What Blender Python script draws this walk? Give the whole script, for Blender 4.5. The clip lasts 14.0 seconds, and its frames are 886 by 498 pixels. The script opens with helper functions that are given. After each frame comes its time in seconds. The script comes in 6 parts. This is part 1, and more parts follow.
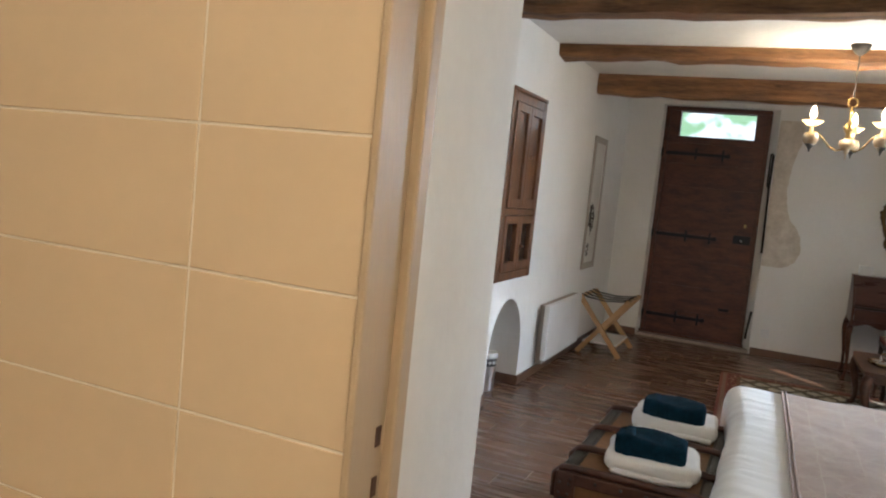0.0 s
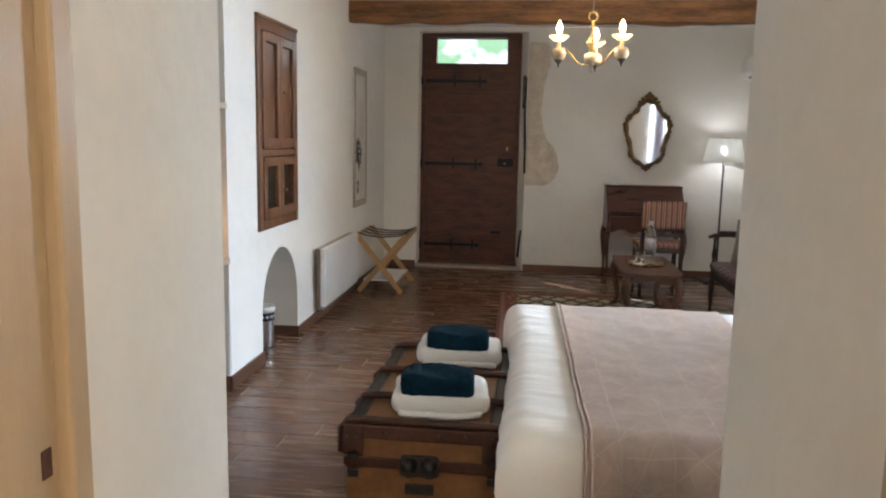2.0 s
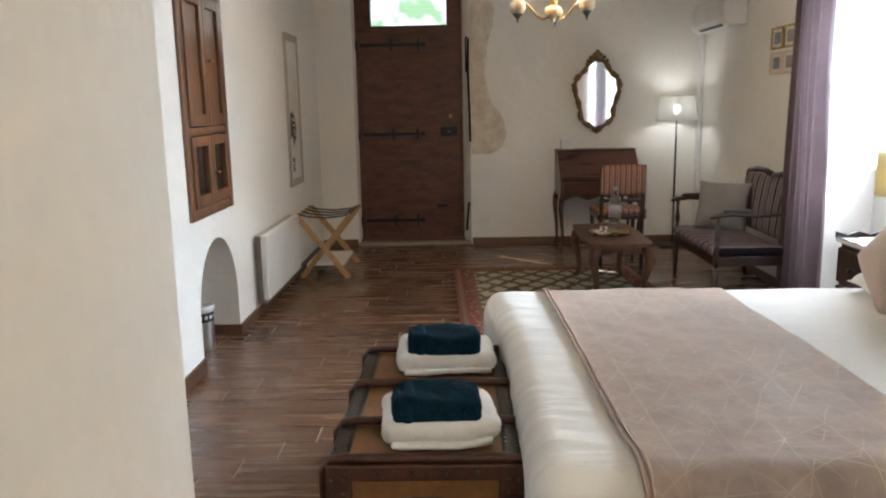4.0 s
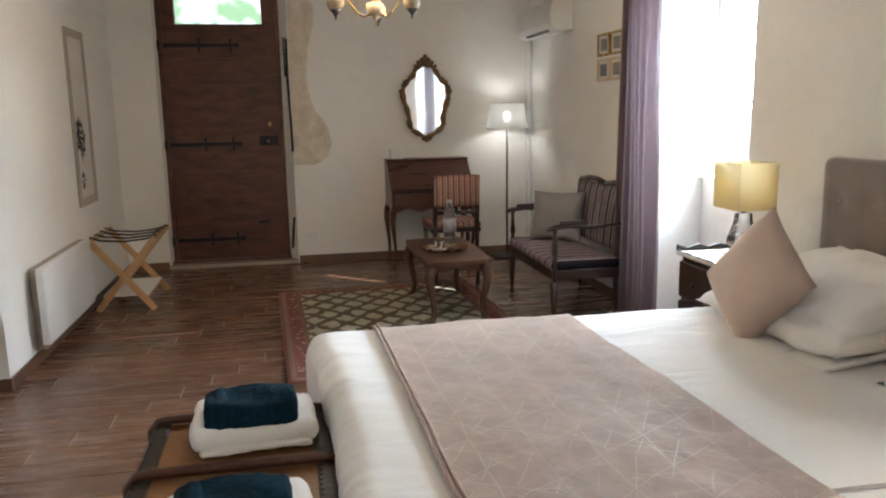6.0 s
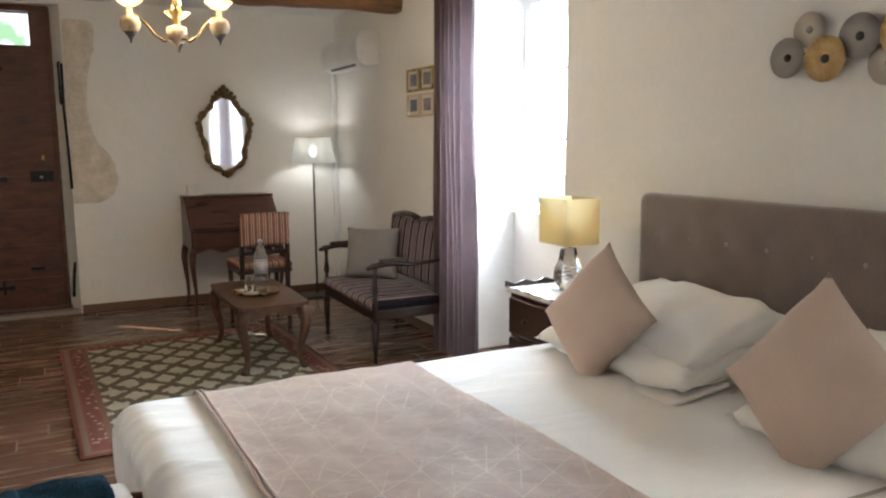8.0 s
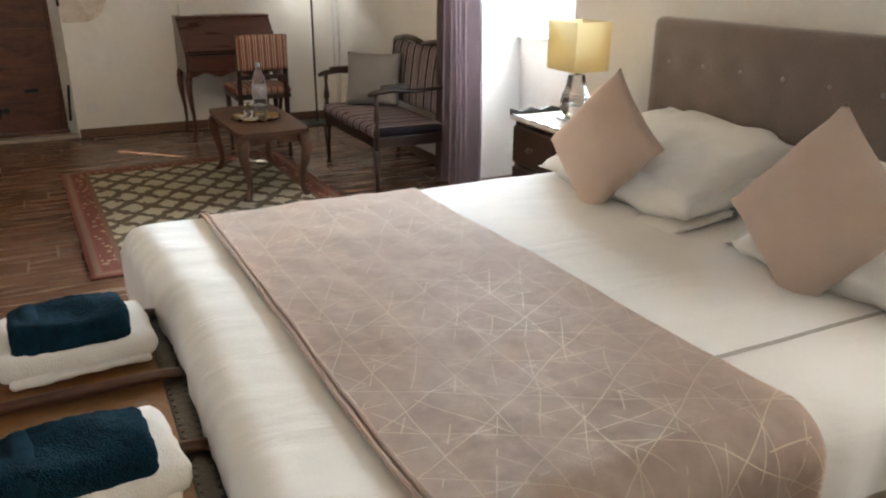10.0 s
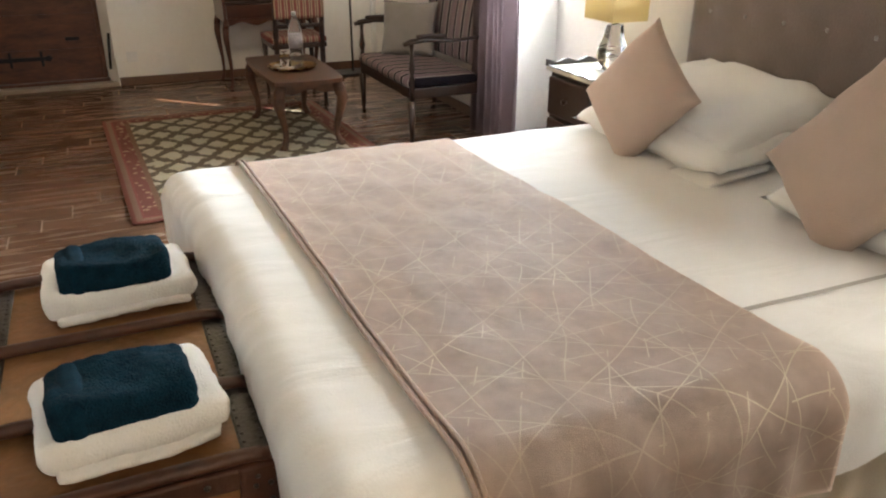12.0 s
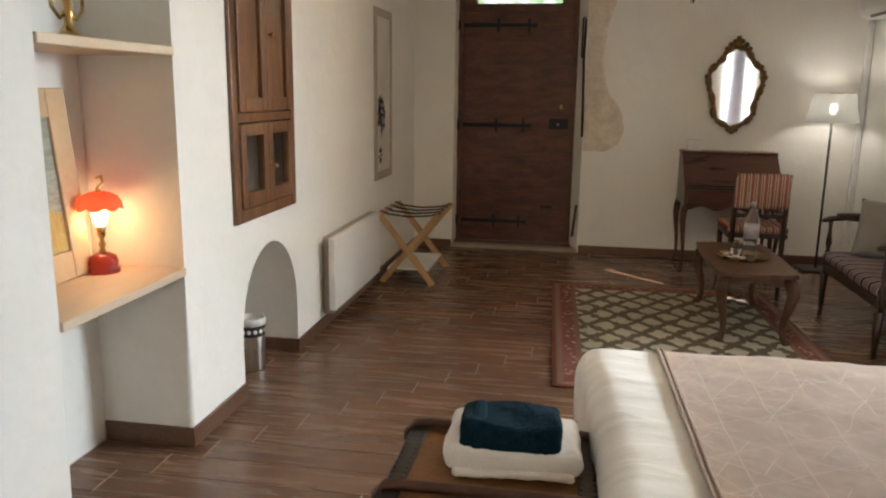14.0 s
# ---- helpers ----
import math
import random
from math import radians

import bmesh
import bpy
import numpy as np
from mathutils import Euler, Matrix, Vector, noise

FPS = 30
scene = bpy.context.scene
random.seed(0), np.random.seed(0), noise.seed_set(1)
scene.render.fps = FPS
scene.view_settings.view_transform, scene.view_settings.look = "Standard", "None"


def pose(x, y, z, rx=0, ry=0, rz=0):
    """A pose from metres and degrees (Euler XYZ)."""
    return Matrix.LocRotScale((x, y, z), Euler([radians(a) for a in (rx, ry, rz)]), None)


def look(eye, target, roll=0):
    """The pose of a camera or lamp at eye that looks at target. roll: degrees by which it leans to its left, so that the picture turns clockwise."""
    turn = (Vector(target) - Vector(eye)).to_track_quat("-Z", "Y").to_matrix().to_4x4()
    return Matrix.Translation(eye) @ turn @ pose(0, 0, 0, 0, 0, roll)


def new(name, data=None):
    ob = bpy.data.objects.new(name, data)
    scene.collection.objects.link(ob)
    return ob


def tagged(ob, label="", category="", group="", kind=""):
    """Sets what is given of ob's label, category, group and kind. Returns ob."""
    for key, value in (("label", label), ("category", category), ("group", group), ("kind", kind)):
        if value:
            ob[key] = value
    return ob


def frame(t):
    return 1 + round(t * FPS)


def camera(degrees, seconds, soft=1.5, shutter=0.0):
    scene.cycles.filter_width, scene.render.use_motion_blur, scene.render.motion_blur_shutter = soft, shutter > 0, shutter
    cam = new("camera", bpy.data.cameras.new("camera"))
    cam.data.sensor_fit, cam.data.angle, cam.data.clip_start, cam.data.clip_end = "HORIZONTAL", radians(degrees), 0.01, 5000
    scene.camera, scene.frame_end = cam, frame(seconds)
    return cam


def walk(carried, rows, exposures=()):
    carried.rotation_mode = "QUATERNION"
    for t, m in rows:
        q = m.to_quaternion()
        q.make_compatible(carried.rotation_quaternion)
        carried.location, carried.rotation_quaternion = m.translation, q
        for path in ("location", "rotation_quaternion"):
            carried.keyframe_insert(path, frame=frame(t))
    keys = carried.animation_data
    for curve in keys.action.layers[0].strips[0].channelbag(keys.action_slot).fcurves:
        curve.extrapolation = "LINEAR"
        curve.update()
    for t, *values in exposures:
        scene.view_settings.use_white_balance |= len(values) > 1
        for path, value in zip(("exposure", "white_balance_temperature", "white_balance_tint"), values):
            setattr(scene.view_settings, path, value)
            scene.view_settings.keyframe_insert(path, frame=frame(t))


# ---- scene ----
cam = camera(60.2, 14.0, soft=2.1)
PATH = [
    (0, (1.547, -0.941, 1.367), (0.753, 0.886, 1.189), 5.8),
    (0.5, (1.571, -0.937, 1.362), (0.93, 0.947, 1.16), 5.1),
    (1, (1.552, -0.89, 1.359), (1.156, 1.058, 1.135), 3.5),
    (1.5, (1.531, -0.819, 1.34), (1.285, 1.148, 1.07), 1.4),
    (2, (1.536, -0.678, 1.327), (1.301, 1.287, 1.036), 1.1),
    (2.2, (1.546, -0.613, 1.349), (1.305, 1.353, 1.068), 1.1),
    (4.3, (1.309, -0.162, 1.31), (1.31, 1.796, 0.902), -1.1),
    (4.5, (1.311, -0.101, 1.305), (1.342, 1.852, 0.878), -0.9),
    (5, (1.36, 0.056, 1.324), (1.443, 2.012, 0.915), -0.4),
    (5.5, (1.4, 0.16, 1.309), (1.637, 2.109, 0.926), -0.3),
    (6, (1.394, 0.222, 1.319), (1.773, 2.152, 0.959), -1.0),
    (6.5, (1.364, 0.341, 1.322), (1.957, 2.225, 1.01), -1.1),
    (7, (1.331, 0.41, 1.326), (2.153, 2.21, 1.039), -0.3),
    (7.2, (1.326, 0.425, 1.328), (2.206, 2.2, 1.059), -0.0),
    (9.3, (1.311, 0.474, 1.316), (2.184, 2.219, 0.878), -0.4),
    (9.5, (1.314, 0.478, 1.31), (2.182, 2.204, 0.791), -0.2),
    (10, (1.311, 0.477, 1.307), (2.152, 2.148, 0.601), 0.3),
    (10.5, (1.315, 0.477, 1.297), (2.122, 2.104, 0.458), 0.5),
    (11, (1.314, 0.475, 1.298), (2.095, 2.056, 0.354), 0.3),
    (11.5, (1.318, 0.476, 1.295), (2.092, 2.034, 0.309), 0.3),
    (12, (1.306, 0.449, 1.306), (2.047, 2.116, 0.487), 0.2),
    (12.5, (1.282, 0.449, 1.31), (1.845, 2.275, 0.72), -0.2),
    (13, (1.274, 0.445, 1.317), (1.591, 2.364, 0.852), -0.9),
    (13.5, (1.317, 0.473, 1.322), (1.297, 2.425, 0.892), -0.2),
    (14, (1.38, 0.502, 1.336), (1.048, 2.433, 0.931), 0.8),
]
walk(cam, [(t, look(eye, target, roll)) for t, eye, target, roll in PATH],
     [(0, 1.61, 5550, 10), (1, 1.70, 5550, 10), (2.2, 1.80, 5700, 10), (5, 1.84, 5880, 10), (7, 1.86, 5900, 10), (9.5, 1.86, 6000, 10), (11, 2.08, 6350, 10), (12, 2.1, 6350, 10), (13, 1.87, 6200, 10), (14, 1.69, 6500, 10)])

# ---- light ----
world = bpy.data.worlds.new("world")
scene.world = world
world.use_nodes = True
_n = world.node_tree.nodes
_sky = _n.new("ShaderNodeTexSky")
_sky.sky_type = "NISHITA"
_sky.sun_disc = False
_sky.sun_elevation = radians(29)
_sky.sun_rotation = radians(134)
world.node_tree.links.new(_sky.outputs[0], _n["Background"].inputs[0])
_n["Background"].inputs[1].default_value = 0.05
sun = new("sun", bpy.data.lights.new("sun", "SUN"))
sun.data.energy, sun.data.angle, sun.data.color = 5.0, radians(0.5), (1.0, 0.94, 0.85)
sun.matrix_world = look((6, 0.5, 5), (6 - 1.0, 0.5 + 0.95, 5 - 0.90))


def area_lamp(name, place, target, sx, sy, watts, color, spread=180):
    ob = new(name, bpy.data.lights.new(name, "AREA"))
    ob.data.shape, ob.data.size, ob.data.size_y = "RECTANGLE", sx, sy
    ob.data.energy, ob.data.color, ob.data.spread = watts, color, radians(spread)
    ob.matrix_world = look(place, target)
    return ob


def bulb(name, place, watts, color, radius=0.02):
    ob = new(name, bpy.data.lights.new(name, "POINT"))
    ob.data.energy, ob.data.color, ob.data.shadow_soft_size = watts, color, radius
    ob.location = place
    return ob


area_lamp("window_daylight", (4.24, 4.28, 1.66), (2.24, 2.8, -0.03), 1.0, 0.9, 37, (0.80, 0.915, 1.0), 122)
# added fill lamp behind an unseen opening, brightens the bed's near side
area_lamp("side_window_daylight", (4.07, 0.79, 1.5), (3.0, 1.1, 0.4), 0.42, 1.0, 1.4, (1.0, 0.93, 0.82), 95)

# ---- materials ----
MATS = {}


def mat(name, color, rough=0.6, metal=0.0, color2=None, scale=6.0, fine=60.0, bump=0.15, stretch=(1, 1, 1), sheen=0.0, coat=0.0, coords="Object", island=False, gloss_var=0.09):
    """A surface with broad and fine variation between two colours and a fine relief."""
    if name in MATS:
        return MATS[name]
    m = bpy.data.materials.new(name)
    m.use_nodes = True
    t = m.node_tree
    b = t.nodes["Principled BSDF"]
    co = t.nodes.new("ShaderNodeTexCoord")
    mp = t.nodes.new("ShaderNodeMapping")
    mp.inputs["Scale"].default_value = stretch
    t.links.new(co.outputs[coords], mp.inputs[0])
    n1, n2 = t.nodes.new("ShaderNodeTexNoise"), t.nodes.new("ShaderNodeTexNoise")
    n1.inputs["Scale"].default_value, n1.inputs["Detail"].default_value = scale, 4
    n2.inputs["Scale"].default_value, n2.inputs["Detail"].default_value = fine, 5
    for n in (n1, n2):
        t.links.new(mp.outputs[0], n.inputs["Vector"])
    add = t.nodes.new("ShaderNodeMath")
    add.operation = "MULTIPLY_ADD"
    t.links.new(n2.outputs[0], add.inputs[0])
    add.inputs[1].default_value = 0.5
    t.links.new(n1.outputs[0], add.inputs[2])
    ramp = t.nodes.new("ShaderNodeValToRGB")
    c2 = color2 or tuple(c * 0.85 for c in color)
    ramp.color_ramp.elements[0].position, ramp.color_ramp.elements[0].color = 0.5, (*c2, 1)
    ramp.color_ramp.elements[1].position, ramp.color_ramp.elements[1].color = 1.0, (*color, 1)
    t.links.new(add.outputs[0], ramp.inputs[0])
    out = ramp.outputs[0]
    if island:
        rnd = t.nodes.new("ShaderNodeObjectInfo")
        far = t.nodes.new("ShaderNodeVectorMath")
        far.operation = "SCALE"
        far.inputs[0].default_value = (13.0, 7.0, 5.0)
        t.links.new(rnd.outputs["Random"], far.inputs["Scale"])
        t.links.new(far.outputs[0], mp.inputs["Location"])
        hsv = t.nodes.new("ShaderNodeHueSaturation")
        mr = t.nodes.new("ShaderNodeMapRange")
        mr.inputs[3].default_value, mr.inputs[4].default_value = 0.87, 1.13
        t.links.new(rnd.outputs["Random"], mr.inputs[0])
        t.links.new(mr.outputs[0], hsv.inputs["Value"])
        t.links.new(out, hsv.inputs["Color"])
        out = hsv.outputs[0]
    t.links.new(out, b.inputs["Base Color"])
    rr = t.nodes.new("ShaderNodeMapRange")
    rr.inputs[3].default_value, rr.inputs[4].default_value = max(rough - gloss_var, 0.02), min(rough + gloss_var, 1)
    t.links.new(n1.outputs[0], rr.inputs[0])
    t.links.new(rr.outputs[0], b.inputs["Roughness"])
    b.inputs["Metallic"].default_value = metal
    b.inputs["Sheen Weight"].default_value = sheen
    b.inputs["Coat Weight"].default_value = coat
    b.inputs["Coat Roughness"].default_value = 0.15
    if bump:
        bp = t.nodes.new("ShaderNodeBump")
        bp.inputs["Strength"].default_value = bump
        bp.inputs["Distance"].default_value = 0.01
        t.links.new(n2.outputs[0], bp.inputs["Height"])
        t.links.new(bp.outputs[0], b.inputs["Normal"])
    MATS[name] = m
    return m


def glow(name, color, strength):
    m = bpy.data.materials.new(name)
    m.use_nodes = True
    b = m.node_tree.nodes["Principled BSDF"]
    b.inputs["Base Color"].default_value = (*color, 1)
    b.inputs["Emission Color"].default_value = (*color, 1)
    b.inputs["Emission Strength"].default_value = strength
    return m


def glass(name, color=(1, 1, 1), rough=0.0, ior=1.45):
    m = bpy.data.materials.new(name)
    m.use_nodes = True
    b = m.node_tree.nodes["Principled BSDF"]
    b.inputs["Base Color"].default_value = (*color, 1)
    b.inputs["Roughness"].default_value = rough
    b.inputs["Transmission Weight"].default_value = 1
    b.inputs["IOR"].default_value = ior
    return m


PLASTER = mat("plaster", (0.80, 0.78, 0.74), 0.85, color2=(0.74, 0.72, 0.68), scale=1.5, fine=35, bump=0.12)


def undulate(m, scale, strength, distance):
    """Adds slow hand-laid unevenness to a material's relief."""
    t = m.node_tree
    b = t.nodes["Principled BSDF"]
    co, n, bp = t.nodes.new("ShaderNodeTexCoord"), t.nodes.new("ShaderNodeTexNoise"), t.nodes.new("ShaderNodeBump")
    n.inputs["Scale"].default_value, n.inputs["Detail"].default_value = scale, 2
    t.links.new(co.outputs["Object"], n.inputs["Vector"])
    bp.inputs["Strength"].default_value, bp.inputs["Distance"].default_value = strength, distance
    t.links.new(n.outputs[0], bp.inputs["Height"])
    t.links.new(b.inputs["Normal"].links[0].from_socket, bp.inputs["Normal"])
    t.links.new(bp.outputs[0], b.inputs["Normal"])


undulate(PLASTER, 3.5, 0.35, 0.05)
CEIL = mat("ceiling_paint", (0.82, 0.81, 0.78), 0.85, scale=2, fine=40, bump=0.08)
TILE_CREAM = mat("cream_tile", (0.65, 0.50, 0.328), 0.22, color2=(0.62, 0.485, 0.32), scale=3, fine=20, bump=0.02)
GROUT = mat("grout", (0.86, 0.79, 0.66), 0.9, scale=20)
FRAMEWOOD = mat("painted_frame", (0.47, 0.36, 0.235), 0.45, color2=(0.41, 0.31, 0.20), scale=3, fine=60, stretch=(6, 6, 0.6), bump=0.05)
PLANK = mat("plank_tile", (0.180, 0.095, 0.055), 0.27, color2=(0.122, 0.063, 0.036), scale=3.2, fine=10, stretch=(0.8, 9, 1), bump=0.0, island=True, gloss_var=0.03)
FGROUT = mat("floor_grout", (0.46, 0.35, 0.26), 0.9, scale=20)
BASEB = mat("baseboard_tile", (0.16, 0.085, 0.05), 0.35, color2=(0.09, 0.048, 0.03), scale=5, fine=30, stretch=(12, 1.2, 12), bump=0.08)
BEAM = mat("beam_wood", (0.33, 0.16, 0.06), 0.75, color2=(0.075, 0.034, 0.015), scale=4, fine=22, stretch=(0.6, 5, 5), bump=0.6)
DOORWOOD = mat("door_wood", (0.135, 0.045, 0.023), 0.5, color2=(0.042, 0.014, 0.009), scale=5, fine=22, stretch=(1, 3, 3.2), bump=0.35)
IRON = mat("black_iron", (0.02, 0.02, 0.022), 0.5, metal=0.6, scale=20, bump=0.3)
STONE = mat("bare_stone", (0.72, 0.65, 0.55), 0.95, color2=(0.53, 0.46, 0.37), scale=11, fine=38, bump=0.8)
WALNUT = mat("walnut", (0.21, 0.095, 0.040), 0.38, color2=(0.085, 0.036, 0.016), scale=5, fine=30, stretch=(4, 4, 0.8), bump=0.06, coat=0.2)
MAHOG = mat("mahogany", (0.105, 0.036, 0.020), 0.30, color2=(0.045, 0.014, 0.009), scale=4, fine=26, stretch=(0.8, 5, 5), bump=0.05, coat=0.3)
TABLEWOOD = mat("table_walnut", (0.125, 0.054, 0.025), 0.5, color2=(0.045, 0.019, 0.010), scale=5, fine=30, stretch=(4, 0.8, 4), bump=0.06, coat=0.05)
HEMCLOTH = mat("throw_hem", (0.52, 0.40, 0.33), 0.9, color2=(0.42, 0.32, 0.26), scale=20, fine=200, bump=0.3)
DARKWOOD = mat("dark_wood", (0.035, 0.016, 0.010), 0.35, color2=(0.018, 0.008, 0.006), scale=5, fine=30, bump=0.05, coat=0.2)
KNOBWOOD = mat("knob_wood", (0.34, 0.20, 0.11), 0.35, color2=(0.24, 0.13, 0.07), scale=30, fine=90, bump=0.02)
BEECH = mat("beech", (0.50, 0.31, 0.14), 0.5, color2=(0.38, 0.22, 0.09), scale=4, fine=40, stretch=(3, 3, 0.6), bump=0.05)
SHELFWOOD = mat("pale_shelf", (0.62, 0.50, 0.37), 0.5, color2=(0.55, 0.43, 0.31), scale=3, fine=40, stretch=(4, 0.6, 4), bump=0.04)
WHITE_EN = mat("white_enamel", (0.80, 0.80, 0.79), 0.35, scale=3, bump=0.02)
SHEET = mat("white_cotton", (0.87, 0.845, 0.80), 0.9, color2=(0.83, 0.80, 0.755), scale=3, fine=200, bump=0.15, sheen=0.2)


def coords_of(t, kind):
    co = t.nodes.new("ShaderNodeTexCoord")
    sp = t.nodes.new("ShaderNodeSeparateXYZ")
    t.links.new(co.outputs[kind], sp.inputs[0])
    return co.outputs[kind], sp.outputs


def calc(t, op, a, b=None):
    n = t.nodes.new("ShaderNodeMath")
    n.operation = op
    for k, v in enumerate((a, b)):
        if v is None:
            continue
        if isinstance(v, (int, float)):
            n.inputs[k].default_value = v
        else:
            t.links.new(v, n.inputs[k])
    return n.outputs[0]


def blend(t, fac, c1, c2):
    n = t.nodes.new("ShaderNodeMix")
    n.data_type = "RGBA"
    for sock, v in ((n.inputs[0], fac), (n.inputs[6], c1), (n.inputs[7], c2)):
        if isinstance(v, tuple):
            sock.default_value = (*v, 1)
        elif isinstance(v, (int, float)):
            sock.default_value = v
        else:
            t.links.new(v, sock)
    return n.outputs[2]


def cloth_base(name, rough=0.9, sheen=0.3, weave=350.0, bump=0.25):
    m = bpy.data.materials.new(name)
    m.use_nodes = True
    t = m.node_tree
    b = t.nodes["Principled BSDF"]
    b.inputs["Roughness"].default_value = rough
    b.inputs["Sheen Weight"].default_value = sheen
    co = t.nodes.new("ShaderNodeTexCoord")
    n = t.nodes.new("ShaderNodeTexNoise")
    n.inputs["Scale"].default_value = weave
    t.links.new(co.outputs["Object"], n.inputs["Vector"])
    bp = t.nodes.new("ShaderNodeBump")
    bp.inputs["Strength"].default_value, bp.inputs["Distance"].default_value = bump, 0.004
    t.links.new(n.outputs[0], bp.inputs["Height"])
    t.links.new(bp.outputs[0], b.inputs["Normal"])
    n2 = t.nodes.new("ShaderNodeTexNoise")
    n2.inputs["Scale"].default_value, n2.inputs["Detail"].default_value = 9, 5
    t.links.new(co.outputs["Object"], n2.inputs["Vector"])
    return m, t, b, n2.outputs[0]


def stripes(name, axis, period, bands):
    """Woven stripes across an axis; bands: (start within the period 0..1, colour)."""
    m, t, b, wear = cloth_base(name, 0.95, 0.0)
    b.inputs["Specular IOR Level"].default_value = 0.1
    _, xyz = coords_of(t, "Object")
    f = calc(t, "FRACT", calc(t, "MULTIPLY", xyz[axis], 1 / period))
    r = t.nodes.new("ShaderNodeValToRGB")
    r.color_ramp.interpolation = "CONSTANT"
    e = r.color_ramp.elements
    e[0].position, e[0].color = bands[0][0], (*bands[0][1], 1)
    e[1].position, e[1].color = bands[1][0], (*bands[1][1], 1)
    for p, c in bands[2:]:
        e.new(p).color = (*c, 1)
    t.links.new(f, r.inputs[0])
    t.links.new(blend(t, calc(t, "MULTIPLY", wear, 0.15), r.outputs[0], (0.12, 0.09, 0.09)), b.inputs["Base Color"])
    return m


def line_of(t, x, y, angle, spacing, width, shift=0.0):
    """1 on thin parallel lines at an angle, else 0."""
    u = calc(t, "ADD", calc(t, "MULTIPLY", x, math.cos(angle) / spacing), calc(t, "MULTIPLY", y, math.sin(angle) / spacing))
    d = calc(t, "ABSOLUTE", calc(t, "SUBTRACT", calc(t, "FRACT", calc(t, "ADD", u, shift + 100)), 0.5))
    return calc(t, "LESS_THAN", d, width / spacing / 2)


def throw_material():
    m, t, b, wear = cloth_base("taupe_plush", 0.7, 1.0, 500, 0.3)
    b.inputs["Sheen Tint"].default_value = (1.0, 0.90, 0.82, 1)
    b.inputs["Sheen Roughness"].default_value = 0.35
    _, uv = coords_of(t, "UV")
    wv = t.nodes.new("ShaderNodeTexNoise")
    wv.inputs["Scale"].default_value, wv.inputs["Detail"].default_value = 4.5, 1
    cw, wc = t.nodes.new("ShaderNodeTexCoord"), t.nodes.new("ShaderNodeSeparateColor")
    t.links.new(cw.outputs["UV"], wv.inputs["Vector"])
    t.links.new(wv.outputs["Color"], wc.inputs[0])
    x = calc(t, "ADD", uv[0], calc(t, "MULTIPLY", wc.outputs[0], 0.03))
    y = calc(t, "ADD", uv[1], calc(t, "MULTIPLY", wc.outputs[1], 0.03))
    hit = None
    for k in range(3):
        for spacing, sh in ((0.13, 0.0), (0.0751, 0.5)):
            a = math.pi * k / 3 + (math.pi / 6 if spacing < 0.1 else 0)
            ln = line_of(t, x, y, a, spacing, 0.0024, sh)
            if spacing < 0.1:
                n = t.nodes.new("ShaderNodeTexNoise")
                n.inputs["Scale"].default_value = (7 if spacing < 0.1 else 5) + 1.7 * k
                co = t.nodes.new("ShaderNodeTexCoord")
                t.links.new(co.outputs["UV"], n.inputs["Vector"])
                ln = calc(t, "MULTIPLY", ln, calc(t, "GREATER_THAN", n.outputs[0], 0.50))
            hit = ln if hit is None else calc(t, "MAXIMUM", hit, ln)
    wear = calc(t, "ADD", calc(t, "MULTIPLY", wear, 2.4), -0.7)
    n3 = t.nodes.new("ShaderNodeTexNoise")
    n3.inputs["Scale"].default_value, n3.inputs["Detail"].default_value = 38, 4
    co3 = t.nodes.new("ShaderNodeTexCoord")
    t.links.new(co3.outputs["UV"], n3.inputs["Vector"])
    pile = t.nodes.new("ShaderNodeClamp")
    t.links.new(calc(t, "ADD", calc(t, "MULTIPLY", wear, 0.6), calc(t, "MULTIPLY", calc(t, "ADD", calc(t, "MULTIPLY", n3.outputs[0], 2.5), -0.75), 0.4)), pile.inputs[0])
    base = blend(t, pile.outputs[0], (0.64, 0.485, 0.395), (0.84, 0.675, 0.56))
    n = t.nodes.new("ShaderNodeTexNoise")
    n.inputs["Scale"].default_value = 2.2
    co = t.nodes.new("ShaderNodeTexCoord")
    t.links.new(co.outputs["UV"], n.inputs["Vector"])
    amount = calc(t, "MULTIPLY", hit, calc(t, "MULTIPLY", calc(t, "ADD", n.outputs[0], -0.2), 2.4))
    foil = t.nodes.new("ShaderNodeClamp")
    t.links.new(amount, foil.inputs[0])
    t.links.new(blend(t, foil.outputs[0], base, (0.97, 0.87, 0.70)), b.inputs["Base Color"])
    t.links.new(calc(t, "MULTIPLY", foil.outputs[0], 0.45), b.inputs["Metallic"])
    t.links.new(calc(t, "SUBTRACT", 0.62, calc(t, "MULTIPLY", foil.outputs[0], 0.27)), b.inputs["Roughness"])
    return m


